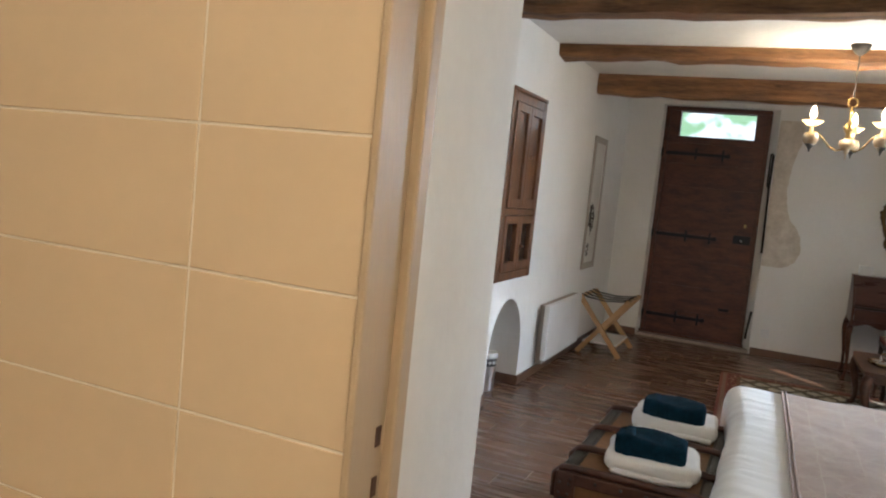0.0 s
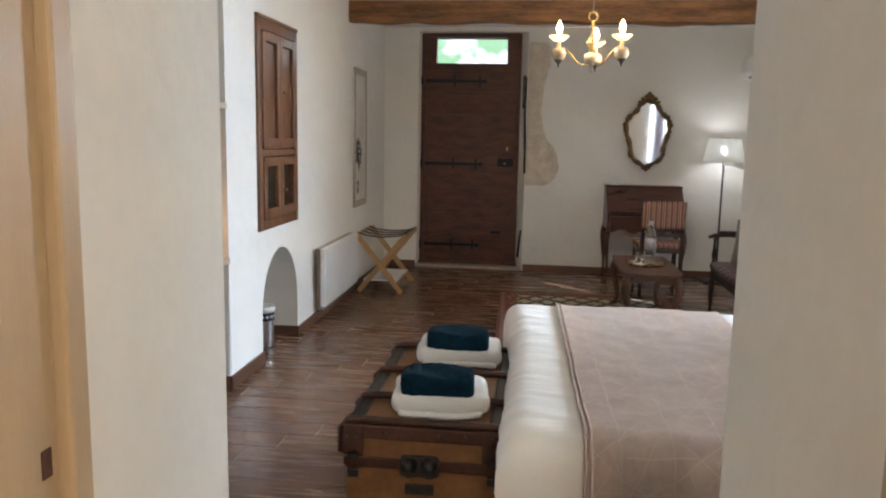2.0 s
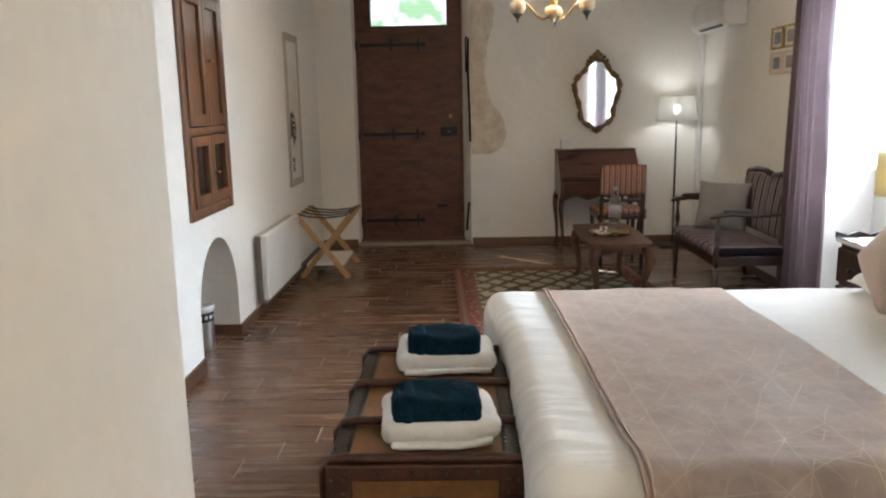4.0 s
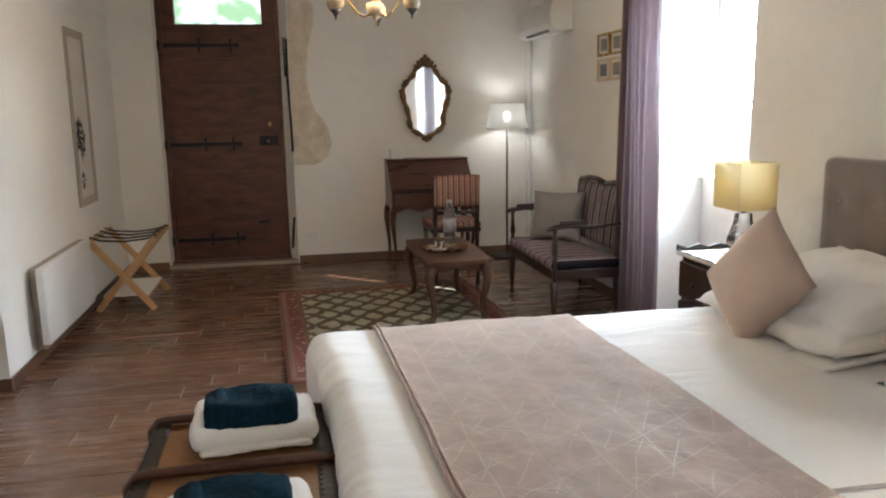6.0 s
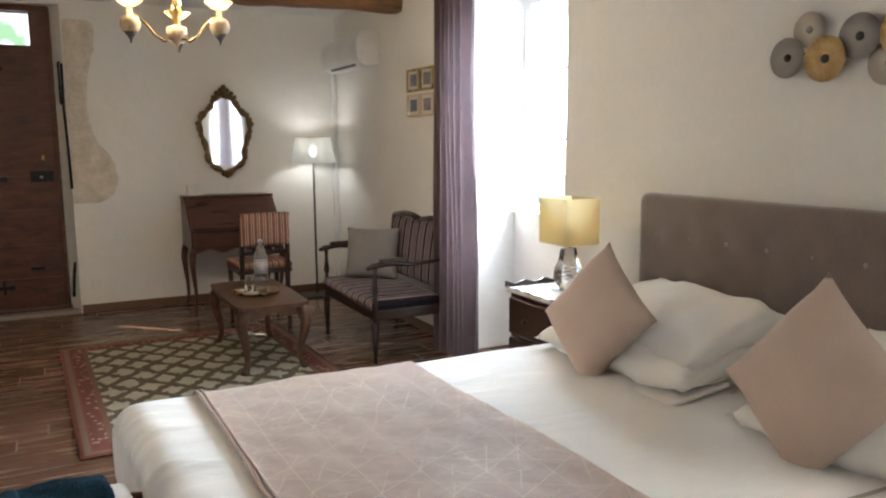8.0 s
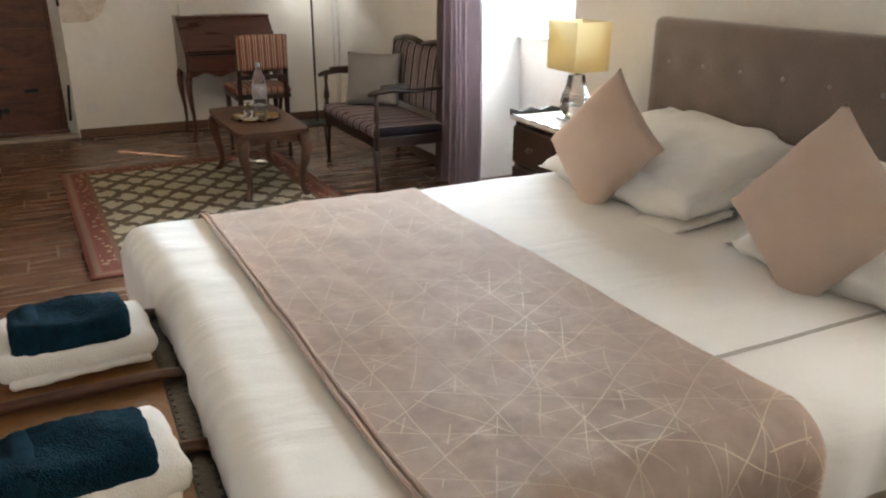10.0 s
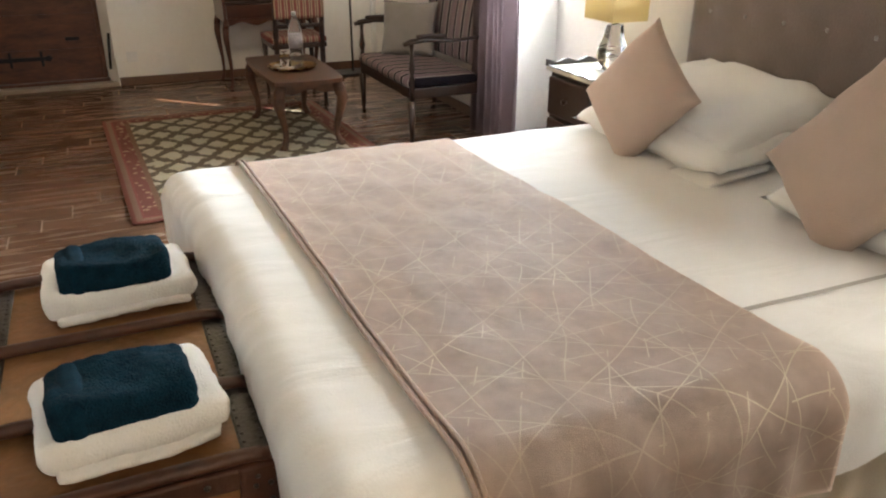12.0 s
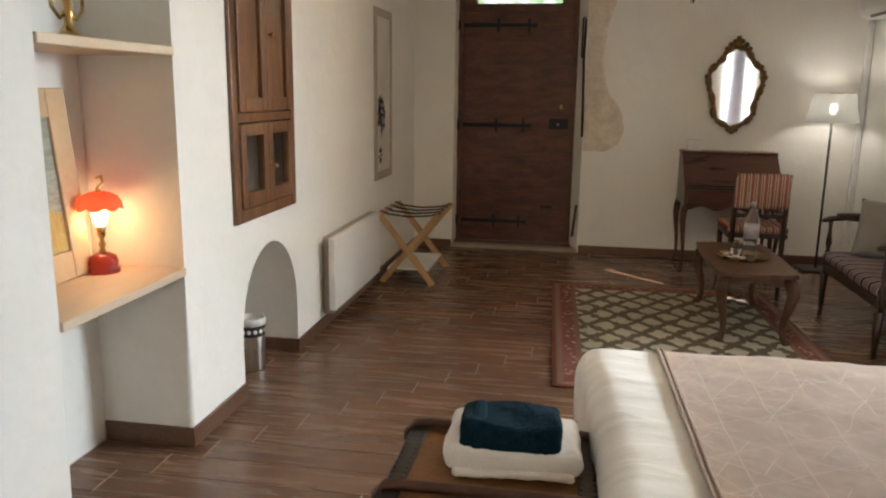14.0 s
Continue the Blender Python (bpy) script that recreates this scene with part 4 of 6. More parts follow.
cd = thing("brass_candelabra", "small antique brass candelabra on the upper shelf", "candelabra", (-0.2, 2.74, 1.46))
part("base", lathe([(0.065, 0), (0.066, 0.008), (0.04, 0.02), (0.026, 0.03), (0.014, 0.05), (0.012, 0.07), (0.02, 0.085), (0.01, 0.10), (0.014, 0.13), (0.009, 0.15)], 20, (-0.20, 2.74, 1.472)), BRASS, cd)
for s in (-1, 1):
    part("arm", tube([(-0.20, 2.74, 1.56), (-0.20, 2.74 + s * 0.04, 1.54), (-0.20, 2.74 + s * 0.075, 1.57), (-0.20, 2.74 + s * 0.08, 1.62)], 0.006, 8), BRASS, cd)
    part("cup", lathe([(0.006, 0), (0.022, 0.01), (0.02, 0.03), (0.014, 0.03)], 12, (-0.20, 2.74 + s * 0.08, 1.62)), BRASS, cd)

# ---- chandelier ----
ch = thing("chandelier", "brass chandelier with three lit candle bulbs and ceramic cups", "chandelier", (1.842, 4.13, H))
cx, cy = 1.842, 4.13
part("canopy", lathe([(0.055, H), (0.055, H - 0.01), (0.035, H - 0.045), (0.012, H - 0.062), (0.0, H - 0.064)], 24, (cx, cy, 0)), GUNMETAL, ch)
part("chain", tube([(cx, cy, H - 0.06), (cx, cy, 2.075)], 0.004, 8), GUNMETAL, ch)
part("ring", tube([(cx + 0.026 * math.cos(a), cy, 2.055 + 0.026 * math.sin(a)) for a in [2 * math.pi * k / 20 for k in range(20)]], 0.005, 8, closed=True), BRASS, ch)
part("stem", lathe([(0.006, 2.03), (0.01, 2.0), (0.006, 1.96), (0.022, 1.93), (0.03, 1.90), (0.014, 1.87), (0.02, 1.85), (0.012, 1.83)], 18, (cx, cy, 0)), BRASS, ch)
part("centre_urn", lathe([(0.012, 1.845), (0.042, 1.835), (0.046, 1.81), (0.032, 1.785), (0.012, 1.775), (0.014, 1.765), (0.005, 1.75), (0.004, 1.73), (0.0, 1.72)], 20, (cx, cy, 0)), CERAMIC, ch, "painted ceramic centre urn")
for k in range(3):
    a = radians(80 + 120 * k)
    dx, dy = math.cos(a), math.sin(a)
    pts = [(cx + r * dx, cy + r * dy, z) for r, z in ((0.02, 1.785), (0.06, 1.77), (0.10, 1.79), (0.145, 1.84), (0.185, 1.868), (0.212, 1.862))]
    part("arm", tube(pts, 0.006, 8), BRASS, ch)
    ex, ey = cx + 0.212 * dx, cy + 0.212 * dy
    part("ceramic_cup", lathe([(0.012, 1.79), (0.033, 1.798), (0.043, 1.822), (0.042, 1.84), (0.034, 1.858), (0.013, 1.866), (0.012, 1.90)], 18, (ex, ey, 0)), CERAMIC, ch, "painted ceramic cup")
    part("drop_finial", lathe([(0.0, 1.748), (0.004, 1.752), (0.006, 1.766), (0.016, 1.780), (0.030, 1.796), (0.013, 1.792)], 14, (ex, ey, 0)), GUNMETAL, ch, "dark bronze drop finial")
    part("drip_dish", lathe([(0.012, 1.90), (0.03, 1.905), (0.058, 1.93), (0.06, 1.933), (0.03, 1.911), (0.011, 1.908)], 20, (ex, ey, 0)), DISHGLASS, ch, "pale glass drip dish")
    part("candle_sleeve", lathe([(0.011, 1.905), (0.011, 1.945)], 12, (ex, ey, 0)), CERAMIC, ch)
    part("bulb", lathe([(0.009, 1.945), (0.018, 1.965), (0.017, 1.985), (0.008, 2.01), (0, 2.022)], 14, (ex, ey, 0)), CANDLEGLOW, ch, "glowing candle bulb")
    bulb("chandelier_light", (ex, ey, 1.99), 6.6, (1.0, 0.78, 0.50), 0.028)

# ---- wall mirror ----
mir = thing("wall_mirror", "shaped wall mirror in a carved gilt wooden frame", "mirror", (2.59, D, 1.4))
m = Matrix.Translation((2.587, D - 0.026, 1.387)) @ Matrix.Rotation(radians(3.7), 4, "Z") @ XZ
half = [(0.0, 0.300), (0.05, 0.288), (0.085, 0.250), (0.105, 0.208), (0.14, 0.172), (0.178, 0.130), (0.192, 0.07), (0.182, 0.005), (0.16, -0.06), (0.143, -0.125), (0.138, -0.19), (0.105, -0.238), (0.05, -0.272), (0.0, -0.295)]


def smooth_loop(pts, n=4):
    out = []
    for i in range(len(pts)):
        p0, p1, p2, p3 = [Vector((*pts[(i + d) % len(pts)], 0)) for d in (-1, 0, 1, 2)]
        for k in range(n):
            t = k / n
            q = 0.5 * ((2 * p1) + (p2 - p0) * t + (2 * p0 - 5 * p1 + 4 * p2 - p3) * t * t + (3 * p1 - p0 - 3 * p2 + p3) * t ** 3)
            out.append((q.x, q.y))
    return out


loop = smooth_loop(half + [(-x, y) for x, y in half[-2:0:-1]])
part("glass", prism(loop, m, 0.004), MIRROR, mir, "silvered mirror glass")
part("frame", tube([m @ Vector((x * 1.08, y * 1.05, 0.010)) for x, y in loop], [0.021 + 0.006 * math.sin(k * 0.9) for k in range(len(loop))], 10, closed=True), GILT, mir)
for k in range(0, len(loop), 3):
    x, y = loop[k]
    part("carving", lathe([(0.0, -0.014), (0.012, -0.008), (0.017, 0.004), (0.010, 0.014), (0, 0.018)], 8, m @ Vector((x * 1.15, y * 1.085, 0.012))), GILT, mir)
for x, y, r in ((0, 0.385, 0.022), (0.026, 0.358, 0.024), (-0.026, 0.358, 0.024), (0.06, 0.335, 0.022), (-0.06, 0.335, 0.022), (0, 0.345, 0.03), (0.09, 0.305, 0.018), (-0.09, 0.305, 0.018), (0.185, 0.165, 0.022), (-0.185, 0.165, 0.022), (0.222, 0.09, 0.02), (-0.222, 0.09, 0.02), (0.158, -0.195, 0.02), (-0.158, -0.195, 0.02), (0, -0.335, 0.024), (0.03, -0.322, 0.02), (-0.03, -0.322, 0.02)):
    part("crest_scroll", lathe([(0.0, -r), (r * 0.7, -r * 0.6), (r, 0), (r * 0.7, r * 0.6), (0, r)], 10, m @ Vector((x, y, 0.012)), Euler((radians(20 + 500 * x), radians(300 * y), 0)).to_matrix().to_4x4()), GILT, mir)


def cabriole(x, y, z1, out, s=1.0):
    """A curved leg under (x, y) that bows towards out."""
    ox, oy = out
    prof = ((0.0, 1.0, 0.022), (0.012, 0.88, 0.026), (0.018, 0.75, 0.024), (0.010, 0.55, 0.018), (0.0, 0.35, 0.014), (-0.002, 0.18, 0.012), (0.006, 0.06, 0.014), (0.014, 0.02, 0.017), (0.016, 0.0, 0.013))
    return tube([(x + ox * o, y + oy * o, z1 * h) for o, h, r in prof], [r * s for o, h, r in prof], 10)


# ---- writing desk ----
dk = thing("writing_desk", "mahogany slant-top writing desk on curved legs", "desk", (2.56, 6.74, 0.0))
x0, x1, yf, yb = 2.205, 2.915, 6.52, 6.965
prof = [(yb, 0.50), (yb, 0.885), (6.80, 0.885), (yf + 0.02, 0.655), (yf, 0.645), (yf, 0.50)]
for xa in (x0, x1 - 0.02):
    part("side_panel", prism(prof, Matrix.Translation((xa, 0, 0)) @ YZX, 0.02), MAHOG, dk)
part("top", box(x0 - 0.005, 6.79, 0.883, x1 + 0.005, yb + 0.005, 0.90, 0.004), MAHOG, dk)
fl = part("slant_lid", prism([(6.80, 0.872), (6.80, 0.884), (yf + 0.012, 0.662), (yf + 0.02, 0.650)], Matrix.Translation((x0 + 0.018, 0, 0)) @ YZX, x1 - x0 - 0.036), MAHOG, dk)
part("front_rail", box(x0 + 0.02, yf + 0.002, 0.63, x1 - 0.02, yf + 0.03, 0.648, 0.003), DARKWOOD, dk)
drw = part("drawer", box(x0 + 0.025, yf - 0.004, 0.525, x1 - 0.025, yf + 0.03, 0.626, 0.006), MAHOG, dk)
part("back_panel", box(x0 + 0.02, yb - 0.015, 0.50, x1 - 0.02, yb, 0.882), MAHOG, dk)
part("bottom_panel", box(x0 + 0.02, yf + 0.03, 0.50, x1 - 0.02, yb - 0.016, 0.515), MAHOG, dk)
ap = [(x0 + 0.02, 0.525), (x1 - 0.02, 0.525)] + [(x1 - 0.02 - (x1 - x0 - 0.04) * k / 24, 0.50 - 0.03 * abs(math.cos(math.pi * k / 8)) ** 2) for k in range(25)]
part("apron", prism(ap, Matrix.Translation((0, yf + 0.02, 0)) @ XZ, 0.016), MAHOG, dk)
for lx2, ly2, o in ((x0 + 0.02, yf + 0.022, (-1, -1)), (x1 - 0.02, yf + 0.022, (1, -1)), (x0 + 0.02, yb - 0.022, (-1, 0.3)), (x1 - 0.02, yb - 0.022, (1, 0.3))):
    part("leg", cabriole(lx2, ly2, 0.52, o), MAHOG, dk)
pb = thing("white_card_box", "small white card box standing on the desk", "box", (2.30, 6.90, 0.90))
part("body", box(2.25, 6.86, 0.90, 2.36, 6.94, 0.965, 0.003), WHITEPL, pb)
part("lid", box(2.247, 6.857, 0.965, 2.363, 6.943, 0.985, 0.003), WHITEPL, pb)

# ---- desk chair ----
dc = thing("desk_chair", "wooden chair with red and gold striped seat and back", "chair", (2.60, 5.95, 0.0))
for x in (2.438, 2.762):
    part("back_post", tube([(x, 5.815, 0.0), (x, 5.835, 0.25), (x, 5.835, 0.44), (x, 5.81, 0.62), (x, 5.785, 0.83)], [0.016, 0.018, 0.020, 0.018, 0.015], 8), DARKWOOD, dc)
    part("front_leg", tube([(x - 0.012 if x < 2.6 else x + 0.012, 6.19, 0.0), (x - 0.01 if x < 2.6 else x + 0.01, 6.19, 0.42)], [0.013, 0.02], 8), DARKWOOD, dc)
part("back_pad", soft_box(2.425, 5.765, 0.60, 2.775, 5.815, 0.835, 0.02, (10, 4, 8), ((5, 0.003),)), CHAIRSTRIPE, dc, "striped back pad")
part("back_rail", box(2.445, 5.805, 0.535, 2.755, 5.827, 0.565, 0.005), DARKWOOD, dc)
for k in range(3):
    part("spindle", lathe([(0.010, 0.565), (0.013, 0.58), (0.008, 0.60)], 8, (2.52 + 0.08 * k, 5.812, 0)), DARKWOOD, dc)
part("seat_frame", box(2.405, 5.825, 0.395, 2.795, 6.215, 0.43, 0.008), DARKWOOD, dc)
part("seat", soft_box(2.40, 5.82, 0.425, 2.80, 6.22, 0.475, 0.022, (10, 10, 4), ((5, 0.004),)), CHAIRSTRIPE, dc, "striped seat pad")
for x in (2.44, 2.76):
    part("stretcher", tube([(x, 5.83, 0.19), (x, 6.18, 0.19)], 0.010, 8), DARKWOOD, dc)

# ---- floor lamp ----
fl2 = thing("floor_lamp", "slim metal floor lamp with a lit white drum shade", "floor lamp", (3.27, 6.77, 0.0))
fx, fy = 3.27, 6.77
part("base", box(fx - 0.13, fy - 0.12, 0.0, fx + 0.12, fy + 0.12, 0.018, 0.006), BLACKPL, fl2)
part("pole", lathe([(0.009, 0.018), (0.009, 1.20)], 12, (fx, fy, 0)), GUNMETAL, fl2)
part("shade", lathe([(0.186, 1.145), (0.142, 1.36)], 40, (fx, fy, 0)), SHADE_W, fl2, "white fabric drum shade")
for o in (fl2.children[-1],):
    bm = bmesh.new()
    bm.from_mesh(o.data)
    bmesh.ops.delete(bm, geom=[f for f in bm.faces if len(f.verts) > 8], context="FACES_ONLY")
    bm.to_mesh(o.data)
    bm.free()
part("shade_ring", tube([(fx + 0.142 * math.cos(a), fy + 0.142 * math.sin(a), 1.36) for a in [2 * math.pi * k / 32 for k in range(32)]], 0.003, 6, closed=True), BRASS, fl2)
part("bulb", lathe([(0.012, 1.20), (0.028, 1.23), (0.03, 1.255), (0.015, 1.285), (0, 1.29)], 16, (fx, fy, 0)), LAMPGLOW, fl2, "glowing bulb")
bulb("floor_lamp_light", (fx, fy, 1.252), 2.0, (1.0, 0.95, 0.86), 0.045)

# ---- striped settee ----
so = thing("settee", "dark wooden settee with mauve striped upholstery", "sofa", (3.2, 5.02, 0.0))
sx0, sx1, sy0, sy1 = 2.93, 3.46, 4.60, 5.56
part("seat", soft_box(sx0 - 0.004, sy0 + 0.012, 0.318, sx1 - 0.06, sy1 - 0.012, 0.388, 0.034, (12, 30, 6), ((4, 0.006),)), SOFASTRIPE, so, "striped seat pad")
part("front_rail", box(sx0 + 0.008, sy0 + 0.03, 0.262, sx0 + 0.045, sy1 - 0.03, 0.325, 0.008), DARKWOOD, so)
for y in (sy0 + 0.01, sy1 - 0.04):
    part("side_rail", box(sx0 + 0.03, y, 0.262, sx1 - 0.03, y + 0.03, 0.325, 0.006), DARKWOOD, so)
for y in (sy0 + 0.025, sy1 - 0.025):
    part("front_leg", tube([(sx0 + 0.025, y, 0.0), (sx0 + 0.025, y, 0.12), (sx0 + 0.025, y, 0.25)], [0.013, 0.019, 0.024], 10), DARKWOOD, so)
    part("back_leg", tube([(sx1 + 0.03, y, 0.0), (sx1 - 0.01, y, 0.25), (sx1 - 0.02, y, 0.40), (sx1 + 0.02, y, 0.80)], [0.016, 0.02, 0.02, 0.017], 8), DARKWOOD, so)
    part("arm_post", lathe([(0.016, 0.25), (0.018, 0.38), (0.010, 0.40), (0.020, 0.44), (0.012, 0.50), (0.010, 0.54), (0.016, 0.58)], 12, (sx0 + 0.03, y, 0)), DARKWOOD, so)
    part("arm", tube([(sx0 - 0.02, y, 0.578), (sx0 + 0.02, y, 0.592), (sx0 + 0.12, y, 0.602), (sx0 + 0.28, y, 0.585), (sx1 + 0.0, y, 0.60)], [0.016, 0.024, 0.024, 0.018, 0.016], 10, flat=0.7), DARKWOOD, so)
    part("arm_pad", soft_box(sx0 + 0.06, y - 0.022, 0.604, sx0 + 0.24, y + 0.022, 0.632, 0.012, (6, 4, 3), ()), DARKWOOD, so)
for y0, y1 in ((sy0 + 0.05, 5.075), (5.085, sy1 - 0.05)):
    bm = soft_box(0, y0, 0.0, 0.05, y1, 0.40, 0.022, (4, 14, 12), ((5, 0.004),))
    for v in bm.verts:
        v.co = Vector((sx1 - 0.055 + v.co.x + 0.05 * max(0.0, v.co.z / 0.4) ** 1.5, v.co.y, 0.40 + v.co.z))
    part("backrest", bm, SOFASTRIPE, so, "striped backrest pad")
    part("crest_rail", tube([(sx1 + 0.02, y0 - 0.01, 0.80), (sx1 + 0.025, (y0 * 2 + y1) / 3, 0.822), (sx1 + 0.025, (y0 + y1 * 2) / 3, 0.822), (sx1 + 0.02, y1 + 0.01, 0.80)], 0.02, 8), DARKWOOD, so)
cu = thing("grey_cushion", "plain grey square cushion leaning in the settee", "cushion", (3.28, 5.35, 0.385))
part("cover", pillow(0.38, 0.36, 0.12, Matrix.Translation((3.235, 5.36, 0.555)) @ Matrix.Rotation(radians(-38), 4, "Z") @ Matrix.Rotation(radians(74), 4, "X")), GREYCUSH, cu)

# ---- coffee table ----
ct = thing("coffee_table", "walnut coffee table with curved legs on the rug", "coffee table", (2.37, 5.1, 0.012))
tx0, tx1, ty0, ty1 = 2.165, 2.575, 4.68, 5.555
out = smooth_loop([(tx0, ty0 + 0.05), (tx0 + 0.015, ty0 + 0.015), (tx0 + 0.05, ty0), ((tx0 + tx1) / 2, ty0 - 0.015), (tx1 - 0.05, ty0), (tx1 - 0.015, ty0 + 0.015), (tx1, ty0 + 0.05), (tx1 + 0.012, (ty0 + ty1) / 2),
                   (tx1, ty1 - 0.05), (tx1 - 0.015, ty1 - 0.015), (tx1 - 0.05, ty1), ((tx0 + tx1) / 2, ty1 + 0.015), (tx0 + 0.05, ty1), (tx0 + 0.015, ty1 - 0.015), (tx0, ty1 - 0.05), (tx0 - 0.012, (ty0 + ty1) / 2)], 3)
part("tabletop", prism(out, Matrix.Translation((0, 0, 0.385)), 0.024, 0.004), TABLEWOOD, ct)
for b, ax in (((tx0 + 0.04, ty0 + 0.03, tx1 - 0.04, ty0 + 0.048), 0), ((tx0 + 0.04, ty1 - 0.048, tx1 - 0.04, ty1 - 0.03), 0), ((tx0 + 0.03, ty0 + 0.05, tx0 + 0.048, ty1 - 0.05), 1), ((tx1 - 0.048, ty0 + 0.05, tx1 - 0.03, ty1 - 0.05), 1)):
    lo, hi = (b[0], b[2]) if ax == 0 else (b[1], b[3])
    pts = [(lo, 0.386), (hi, 0.386)] + [(hi - (hi - lo) * k / 20, 0.325 + 0.022 * math.sin(math.pi * k / 20) + 0.008 * math.cos(math.pi * k / 5)) for k in range(21)]
    mm = Matrix.Translation((0, b[3], 0)) @ XZ if ax == 0 else Matrix.Translation((b[0], 0, 0)) @ YZX
    part("apron", prism(pts, mm, 0.018), TABLEWOOD, ct)
for lx2, ly2, o in ((tx0 + 0.05, ty0 + 0.05, (-1, -1)), (tx1 - 0.05, ty0 + 0.05, (1, -1)), (tx0 + 0.05, ty1 - 0.05, (-1, 1)), (tx1 - 0.05, ty1 - 0.05, (1, 1))):
    o2 = cabriole(lx2, ly2, 0.374, (o[0] * 1.7, o[1] * 1.7), 1.4)
    for v in o2.verts:
        v.co.z += 0.012
    part("leg", o2, TABLEWOOD, ct)
tr = thing("brass_tray", "round golden tray on the coffee table", "tray", (2.36, 5.08, 0.41))
part("plate", lathe([(0.0, 0.41), (0.125, 0.41), (0.145, 0.422), (0.147, 0.426), (0.143, 0.425), (0.124, 0.415), (0.0, 0.414)], 40, (2.365, 5.09, 0)), BRASS, tr)
bt = thing("water_bottle", "clear plastic water bottle on the tray", "bottle", (2.39, 5.08, 0.415))
part("body", lathe([(0.038, 0.416), (0.042, 0.426), (0.042, 0.47), (0.039, 0.48), (0.042, 0.49), (0.042, 0.62), (0.034, 0.665), (0.015, 0.70), (0.013, 0.72), (0.0, 0.721)], 24, (2.395, 5.08, 0)), BOTTLEGLASS, bt)
part("label", lathe([(0.0428, 0.53), (0.0428, 0.61)], 24, (2.395, 5.08, 0)), mat("bottle_label", (0.40, 0.37, 0.39), 0.5, color2=(0.26, 0.24, 0.27), scale=60, fine=120, bump=0), bt, "pale wrap-round label")
part("cap", lathe([(0.0155, 0.715), (0.0155, 0.735), (0.013, 0.737), (0, 0.737)], 16, (2.395, 5.08, 0)), mat("grey_cap", (0.40, 0.40, 0.42), 0.4, bump=0), bt)
gl = thing("drinking_glass", "upturned clear drinking glass on the tray", "glass", (2.33, 5.06, 0.415))
part("bowl", lathe([(0.034, 0.416), (0.030, 0.48), (0.028, 0.485), (0.006, 0.49), (0.006, 0.50), (0.02, 0.505), (0, 0.507)], 20, (2.325, 5.10, 0)), PANE, gl)
sa = thing("paper_sachets", "white paper sachets lying on the tray", "sachets", (2.30, 5.05, 0.415))
for k, (dx, dy, r) in enumerate(((0, 0, 20), (0.03, -0.03, -35), (-0.02, 0.04, 60))):
    part("sachet", soft_box(-0.03, -0.018, 0, 0.03, 0.018, 0.008, 0.004, (6, 4, 2), ((20, 0.001),)), PAPER, sa).matrix_basis = pose(2.30 + dx, 5.05 + dy, 0.416 + 0.006 * k, 0, 0, r)

# ---- rug ----
RUG = rug_material(-0.69, -0.985, 0.735, 0.985)
rug = tagged(part("rug", soft_box(-0.69, -0.985, 0.0, 0.735, 0.985, 0.012, 0.006, (20, 28, 2), ((3, 0.0015),)), RUG), "worn rug with olive lattice field and red border", "rug")
rug.matrix_basis = pose(1.975, 4.885, 0.0015, 0, 0, 2.0)

# ---- air conditioner ----
ac = thing("air_conditioner", "white wall-mounted air conditioner unit with open louvre", "air conditioner", (W, 6.5, 1.9))
pr = [(3.56, 1.90), (3.455, 1.888), (3.40, 1.905), (3.375, 1.945), (3.37, 2.01), (3.375, 2.08), (3.40, 2.125), (3.45, 2.145), (3.56, 2.15)]
part("body", prism(pr, Matrix.Translation((0, 6.80, 0)) @ XZ, 0.86, 0.012), WHITEPL, ac)
part("louvre", prism([(3.384, 1.922), (3.43, 1.878), (3.435, 1.883), (3.389, 1.927)], Matrix.Translation((0, 6.74, 0)) @ XZ, 0.74), WHITEPL, ac)
part("slot", prism([(3.397, 1.909), (3.412, 1.894), (3.408, 1.890), (3.393, 1.905)], Matrix.Translation((0, 6.62, 0)) @ XZ, 0.56), BLACKPL, ac, "dark air slot")
pp = thing("pipe_cover", "thin white pipe trunking in the corner", "pipe", (3.54, 6.98, 0.0))
part("trunking", box(3.515, 6.955, 0.066, 3.557, 6.997, 1.90, 0.005), WHITEPL, pp)

# ---- small framed pictures ----
print_m = [mat("photo_%s" % k, c, 0.4, color2=tuple(v * 0.4 for v in c), scale=18, fine=60, bump=0) for k, c in (("a", (0.22, 0.23, 0.26)), ("b", (0.30, 0.28, 0.26)), ("c", (0.14, 0.16, 0.22)), ("d", (0.28, 0.24, 0.22)))]
for k, (y, z) in enumerate(((5.33, 1.735), (5.115, 1.735), (5.33, 1.565), (5.115, 1.565))):
    f = thing("picture_frame", "small gilt frame with a white mount on the wall", "picture", (W, y, z), group="four small pictures")
    a, b = 0.10, 0.076
    for q in ((y - a, z - b, y - a + 0.016, z + b), (y + a - 0.016, z - b, y + a, z + b), (y - a + 0.016, z - b, y + a - 0.016, z - b + 0.016), (y - a + 0.016, z + b - 0.016, y + a - 0.016, z + b)):
        part("frame_bar", box(W - 0.018, q[0], q[1], W - 0.001, q[2], q[3], 0.003), BRASS if k < 2 else SHELFWOOD, f)
    part("mount", box(W - 0.008, y - a + 0.015, z - b + 0.015, W - 0.002, y + a - 0.015, z + b - 0.015), PAPER, f)
    part("photo", box(W - 0.0095, y - a + 0.045, z - b + 0.036, W - 0.0075, y + a - 0.045, z + b - 0.036), print_m[k], f)

